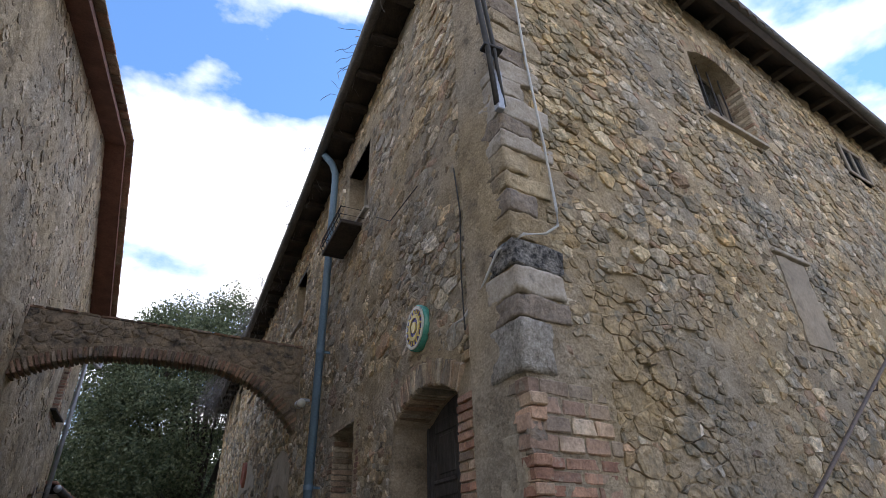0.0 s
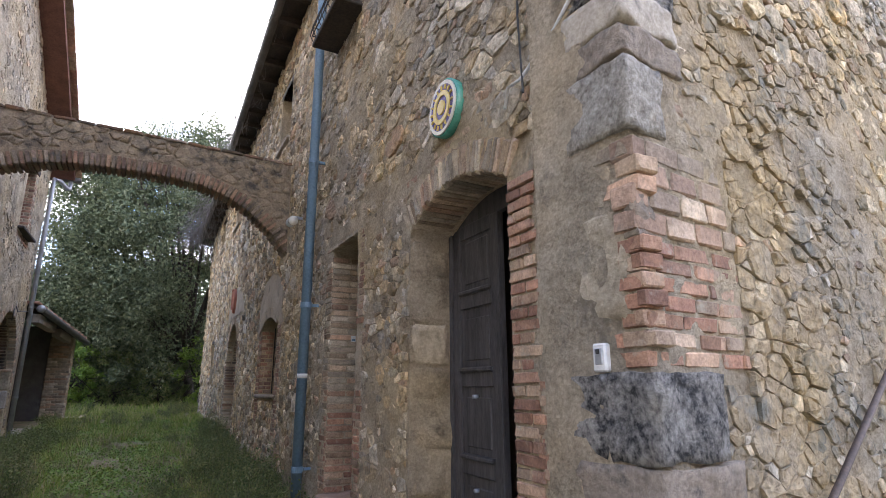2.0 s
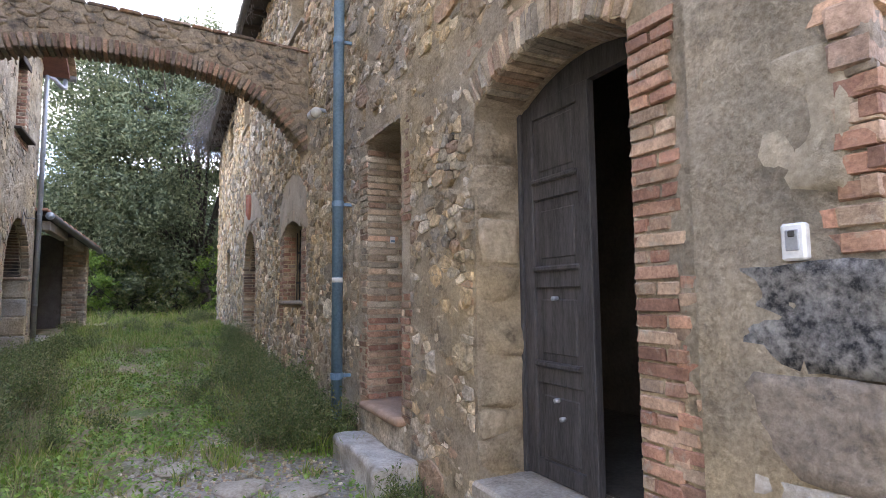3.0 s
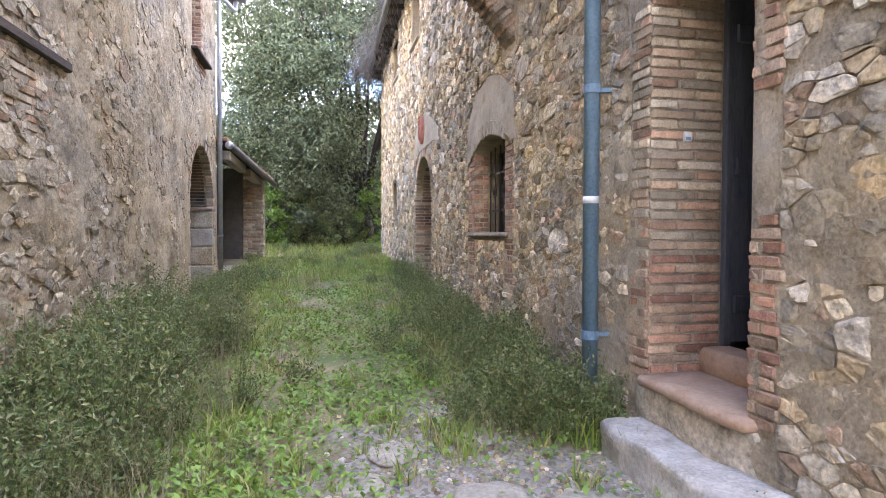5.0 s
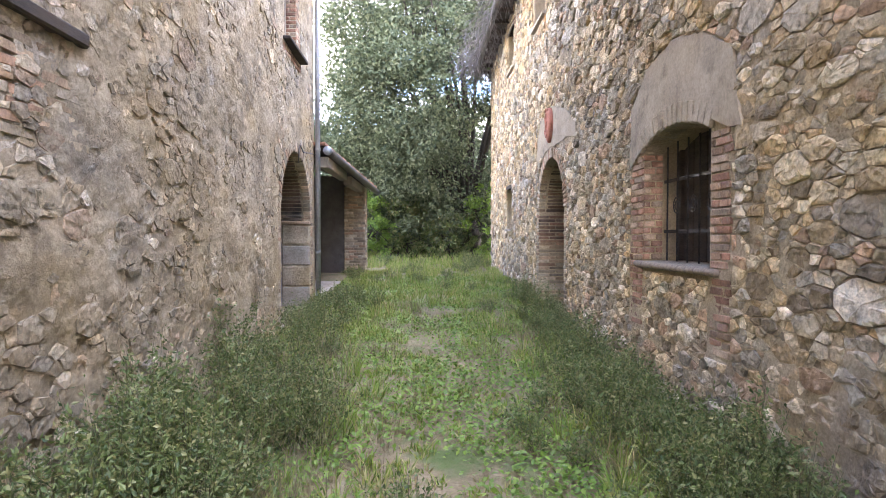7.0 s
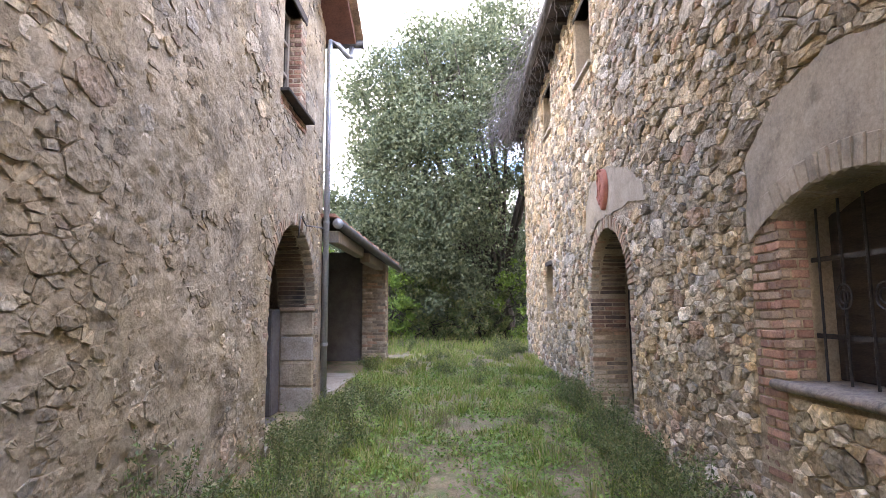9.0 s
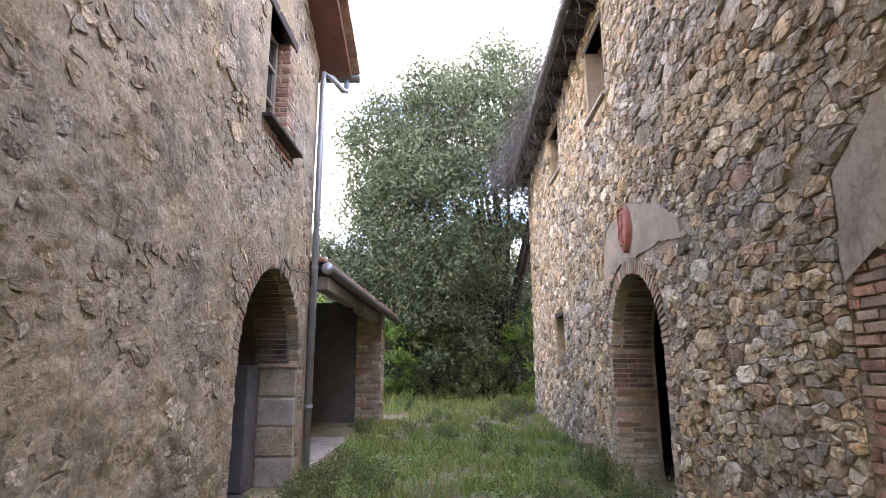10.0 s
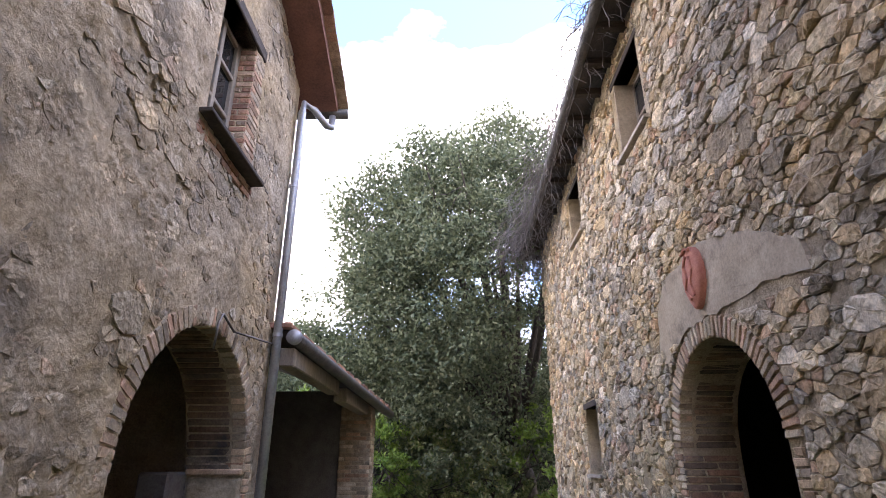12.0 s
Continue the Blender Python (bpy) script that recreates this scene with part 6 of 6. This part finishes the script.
for k in range(80000):
    x, y = PR.uniform(-2.25, 1.7), 5.0 + 15 * PR.random() ** 1.3
    if PR.random() < grass_free(x, y) * 0.95 or noise.noise(Vector((x * 1.1, y * 1.1, 8.0))) < PR.uniform(-0.6, 0.15):
        continue
    p = Vector((x, y, ground_z(x, y) + PR.uniform(0.01, 0.06)))
    d = Vector((PR.uniform(-1, 1), PR.uniform(-1, 1), PR.uniform(0, 0.6))).normalized()
    ln = PR.uniform(0.025, 0.06)
    leaf_quad(vs, fs, p, d, ln * 0.36, ln, Vector((0, 0, 1)))
tagged(part("ground_herbs", mesh_of("ground_herbs", vs, fs, M_SHRUB), None), "low clover and small herbs among the grass", "herbs", "", "stuff")

blades("thatch", 26000, (-2.2, 1.6, 4.6, 14.0), (0.015, 0.05), 0.0022, M_STRAW, "dry thatch and litter between the grass", 2.6, False, 15)
# gravel
vs, fs = [], []
for k in range(5200):
    x, y = PR.gauss(0.5, 0.75), PR.uniform(3.2, 8.4)
    if PR.random() > grass_free(x, y) + 0.05 or x > 1.7:
        continue
    r = PR.uniform(0.006, 0.02) * (1.8 if PR.random() < 0.06 else 1)
    z = ground_z(x, y)
    b = len(vs)
    for t in range(5):
        a = 2 * math.pi * t / 5 + PR.uniform(-0.3, 0.3)
        vs.append((x + r * 1.2 * math.cos(a), y + r * math.sin(a), z - 0.004))
    for t in range(5):
        a = 2 * math.pi * t / 5 + PR.uniform(-0.3, 0.3)
        vs.append((x + r * 0.8 * math.cos(a), y + r * 0.7 * math.sin(a), z + r * PR.uniform(0.4, 0.9)))
    for t in range(5):
        fs.append((b + t, b + (t + 1) % 5, b + 5 + (t + 1) % 5, b + 5 + t))
    fs.append(tuple(b + 5 + t for t in range(5)))
tagged(part("gravel", mesh_of("gravel", vs, fs, M_STONE), None), "pale gravel and pebbles on the bare patch", "gravel", "", "stuff")
for x, y, r in ((0.18, 7.5, 0.17), (0.75, 7.65, 0.16), (0.62, 6.9, 0.2), (-0.05, 7.15, 0.15), (1.05, 6.7, 0.22), (0.3, 6.4, 0.2)):
    bm = bmesh.new()
    bmesh.ops.create_icosphere(bm, subdivisions=3, radius=r)
    for q in bm.verts:
        q.co *= 1 + 0.3 * noise.noise(q.co * 6 + Vector((x * 9, y * 9, 0)))
        q.co.z *= 0.16
        q.co += Vector((x, y, ground_z(x, y) + 0.004))
    tagged(part("flat_stone", bm, M_SLAB, smooth=True), "flat pale stone bedded in the gravel", "stone", "flat stones in the gravel")


def tree(name, label, centre, radii, trunk, clumps, per, leaf_size, mat, seed, limbs=9, thin=None):
    rnd = random.Random(seed)
    t = thing(name, label, "tree", at=trunk)
    base = Vector(trunk)
    c = Vector(centre)
    bm = bmesh.new()
    fork = base + (c - base) * 0.28
    tube(bm, [base - Vector((0, 0, 0.2)), base + (fork - base) * 0.5 + Vector((0.1, 0, 0)), fork], radii[0] * 0.055, 10, radii[0] * 0.04)
    part("trunk", bm, M_BARK, t, smooth=True)
    centres = []
    while len(centres) < clumps:
        d = rand_dir(rnd)
        lump = 1 + 0.28 * noise.noise(d * 2.3 + Vector((seed, 0, 0))) + 0.16 * noise.noise(d * 5.1 + Vector((0, seed, 0)))
        r = (0.35 + 0.65 * rnd.random() ** 0.45) * lump
        p = c + Vector((d.x * radii[0] * r, d.y * radii[1] * r, d.z * radii[2] * r))
        if thin and thin(p) and rnd.random() < 0.75:
            continue
        if p.z > base.z + (1.0 if radii[2] > 4.5 else 0.1):
            centres.append((p, d))
    for k in range(limbs):
        q = rnd.choice(centres)[0]
        mid = fork + (q - fork) * 0.5 + Vector((rnd.uniform(-0.4, 0.4), rnd.uniform(-0.4, 0.4), rnd.uniform(0, 0.8)))
        bm = bmesh.new()
        pts = [fork * (1 - s) ** 2 + mid * 2 * s * (1 - s) + q * s * s for s in (0, 0.2, 0.4, 0.6, 0.8, 1)]
        tube(bm, pts, radii[0] * 0.024, 7, 0.015)
        for _ in range(5):
            s = rnd.uniform(0.35, 0.95)
            a = fork * (1 - s) ** 2 + mid * 2 * s * (1 - s) + q * s * s
            b = a + rand_dir(rnd) * rnd.uniform(0.6, 1.4)
            tube(bm, [a, (a + b) / 2 + rand_dir(rnd) * 0.12, b], 0.02, 5, 0.005)
        part("limb", bm, M_BARK, t, smooth=True)
    vs, fs = [], []
    for p, d in centres:
        rr = rnd.uniform(0.45, 0.95) * radii[0] / 5
        for _ in range(per):
            o = rand_dir(rnd) * rr * rnd.random() ** 0.5
            o.z *= 0.75
            dd = (rand_dir(rnd) + d * 0.5 + Vector((0, 0, 0.1))).normalized()
            ln = leaf_size * rnd.uniform(0.7, 1.3)
            leaf_quad(vs, fs, p + o, dd, ln * 0.27, ln, rand_dir(rnd))
    part("crown", mesh_of("crown", vs, fs, mat), None, t, "dense crown of small leathery leaves")
    return t


oak = tree("holm_oak", "large dark green holm oak at the end of the passage", (0.8, 27.2, 6.7), (5.3, 4.2, 5.7), (1.6, 27.0, 0.7), 760, 215, 0.132, M_OAK, 3, 30, lambda p: p.x > 0.9 and 2.2 < p.z < 7.0)
tree("holm_oak", "smaller holm oak standing behind the lean-to shed", (-6.5, 33, 3.6), (5.5, 3.5, 3.6), (-6.0, 33.0, 0.7), 380, 90, 0.2, M_OAK, 8, 8)
tree("holm_oak", "holm oak showing above the farmhouse roof", (21, 14, 9.0), (4.0, 3.5, 4.6), (21, 14, 0.3), 150, 100, 0.2, M_OAK, 12, 7)
for k, (x, y, r, h) in enumerate(((-3.4, 28.5, 1.9, 1.9), (-0.8, 29.5, 2.2, 1.8), (2.6, 29.0, 2.2, 2.2), (-7.5, 28.5, 2.4, 2.2), (6.5, 31.0, 2.6, 2.4), (-5.0, 36.0, 3.0, 2.2), (4.5, 36.0, 3.0, 2.4))):
    tree("shrub", "dark evergreen shrub thickening the wood edge", (x, y, 0.7 + h * 0.8), (r, r * 0.7, h), (x, y, 0.7), 130, 80, 0.13, M_OAK, 60 + k, 4)
for k, (x, y, r, h) in enumerate(((-2.6, 25.5, 1.2, 1.3), (-0.9, 26.2, 1.1, 1.2), (2.2, 25.2, 1.3, 1.5), (0.6, 25.6, 1.0, 0.9), (-4.6, 26.0, 1.4, 1.6), (4.0, 30.0, 2.0, 1.6))):
    tree("shrub", "bright green leafy shrub under the trees", (x, y, 0.7 + h), (r, r, h), (x, y, 0.7), 70, 70, 0.11, M_SHRUB if k % 2 == 0 else M_WEED, 30 + k, 4)

dense = tree("holm_oak", "dark bushy holm oak closing the view behind the passage", (0.0, 38.0, 4.2), (6.5, 3.0, 4.4), (0.0, 38.0, 0.7), 420, 75, 0.26, M_OAK, 17, 6)
for x, y, s in ((-12, 40, 0.9), (11, 40, 1.0)):
    copy_thing(dense, Matrix.Translation((x, y, 0.7)) @ Matrix.Rotation(x * 0.7, 4, "Z") @ Matrix.Scale(s, 4)).scale = (s, s, s)

# dry vines along the gutter
vine = thing("dry_vines", "tangle of leafless grey vines over the gutter", "vine", at=(1.4, 19, 7))
bundles = [([], []) for _ in range(9)]


def strand(pts, r):
    vs, fs = bundles[max(0, min(8, int((pts[0][1] - 4.5) / 19.2 * 9)))]
    b = len(vs)
    for p in pts:
        for t in range(3):
            a = 2.094 * t
            vs.append((p[0] + r * math.cos(a), p[1] + r * math.sin(a), p[2] + r * 0.3 * t))
    for k in range(len(pts) - 1):
        for t in range(3):
            fs.append((b + 3 * k + t, b + 3 * k + (t + 1) % 3, b + 3 * k + 3 + (t + 1) % 3, b + 3 * k + 3 + t))


for k in range(900):
    y = 23.6 - 11.5 * PR.random() ** 2.2
    dens = (y - 11) / 12.6
    z = top_alley(y) + PR.uniform(-0.05, 0.22)
    x = 1.36 + PR.gauss(0, 0.07)
    p, pts = Vector((x, y, z)), []
    d = Vector((PR.gauss(-0.1, 0.3), PR.gauss(0, 0.6), PR.uniform(-0.2, 0.5)))
    for s in range(9):
        pts.append(p.copy())
        p += d * 0.09 * (0.5 + dens * 1.3)
        d += Vector((PR.gauss(0, 0.42), PR.gauss(0, 0.5), PR.gauss(-0.25, 0.35)))
        d = d.normalized()
        p.x = min(p.x, XR - 0.02)
    strand(pts, PR.uniform(0.003, 0.007))
for k in range(60):
    y = PR.uniform(4.5, 13)
    p, pts = Vector((1.34, y, top_alley(y) + PR.uniform(0, 0.1))), []
    d = Vector((PR.gauss(-0.1, 0.4), PR.gauss(0, 0.5), PR.uniform(-0.6, 0.5)))
    for s in range(7):
        pts.append(p.copy())
        p += d * 0.07
        d = (d + Vector((PR.gauss(0, 0.4), PR.gauss(0, 0.4), PR.gauss(-0.2, 0.3)))).normalized()
    strand(pts, 0.004)
for vs, fs in bundles:
    tagged(part("tangle", mesh_of("vine_tangle", vs, fs, M_VINE), None, vine), kind="stuff")
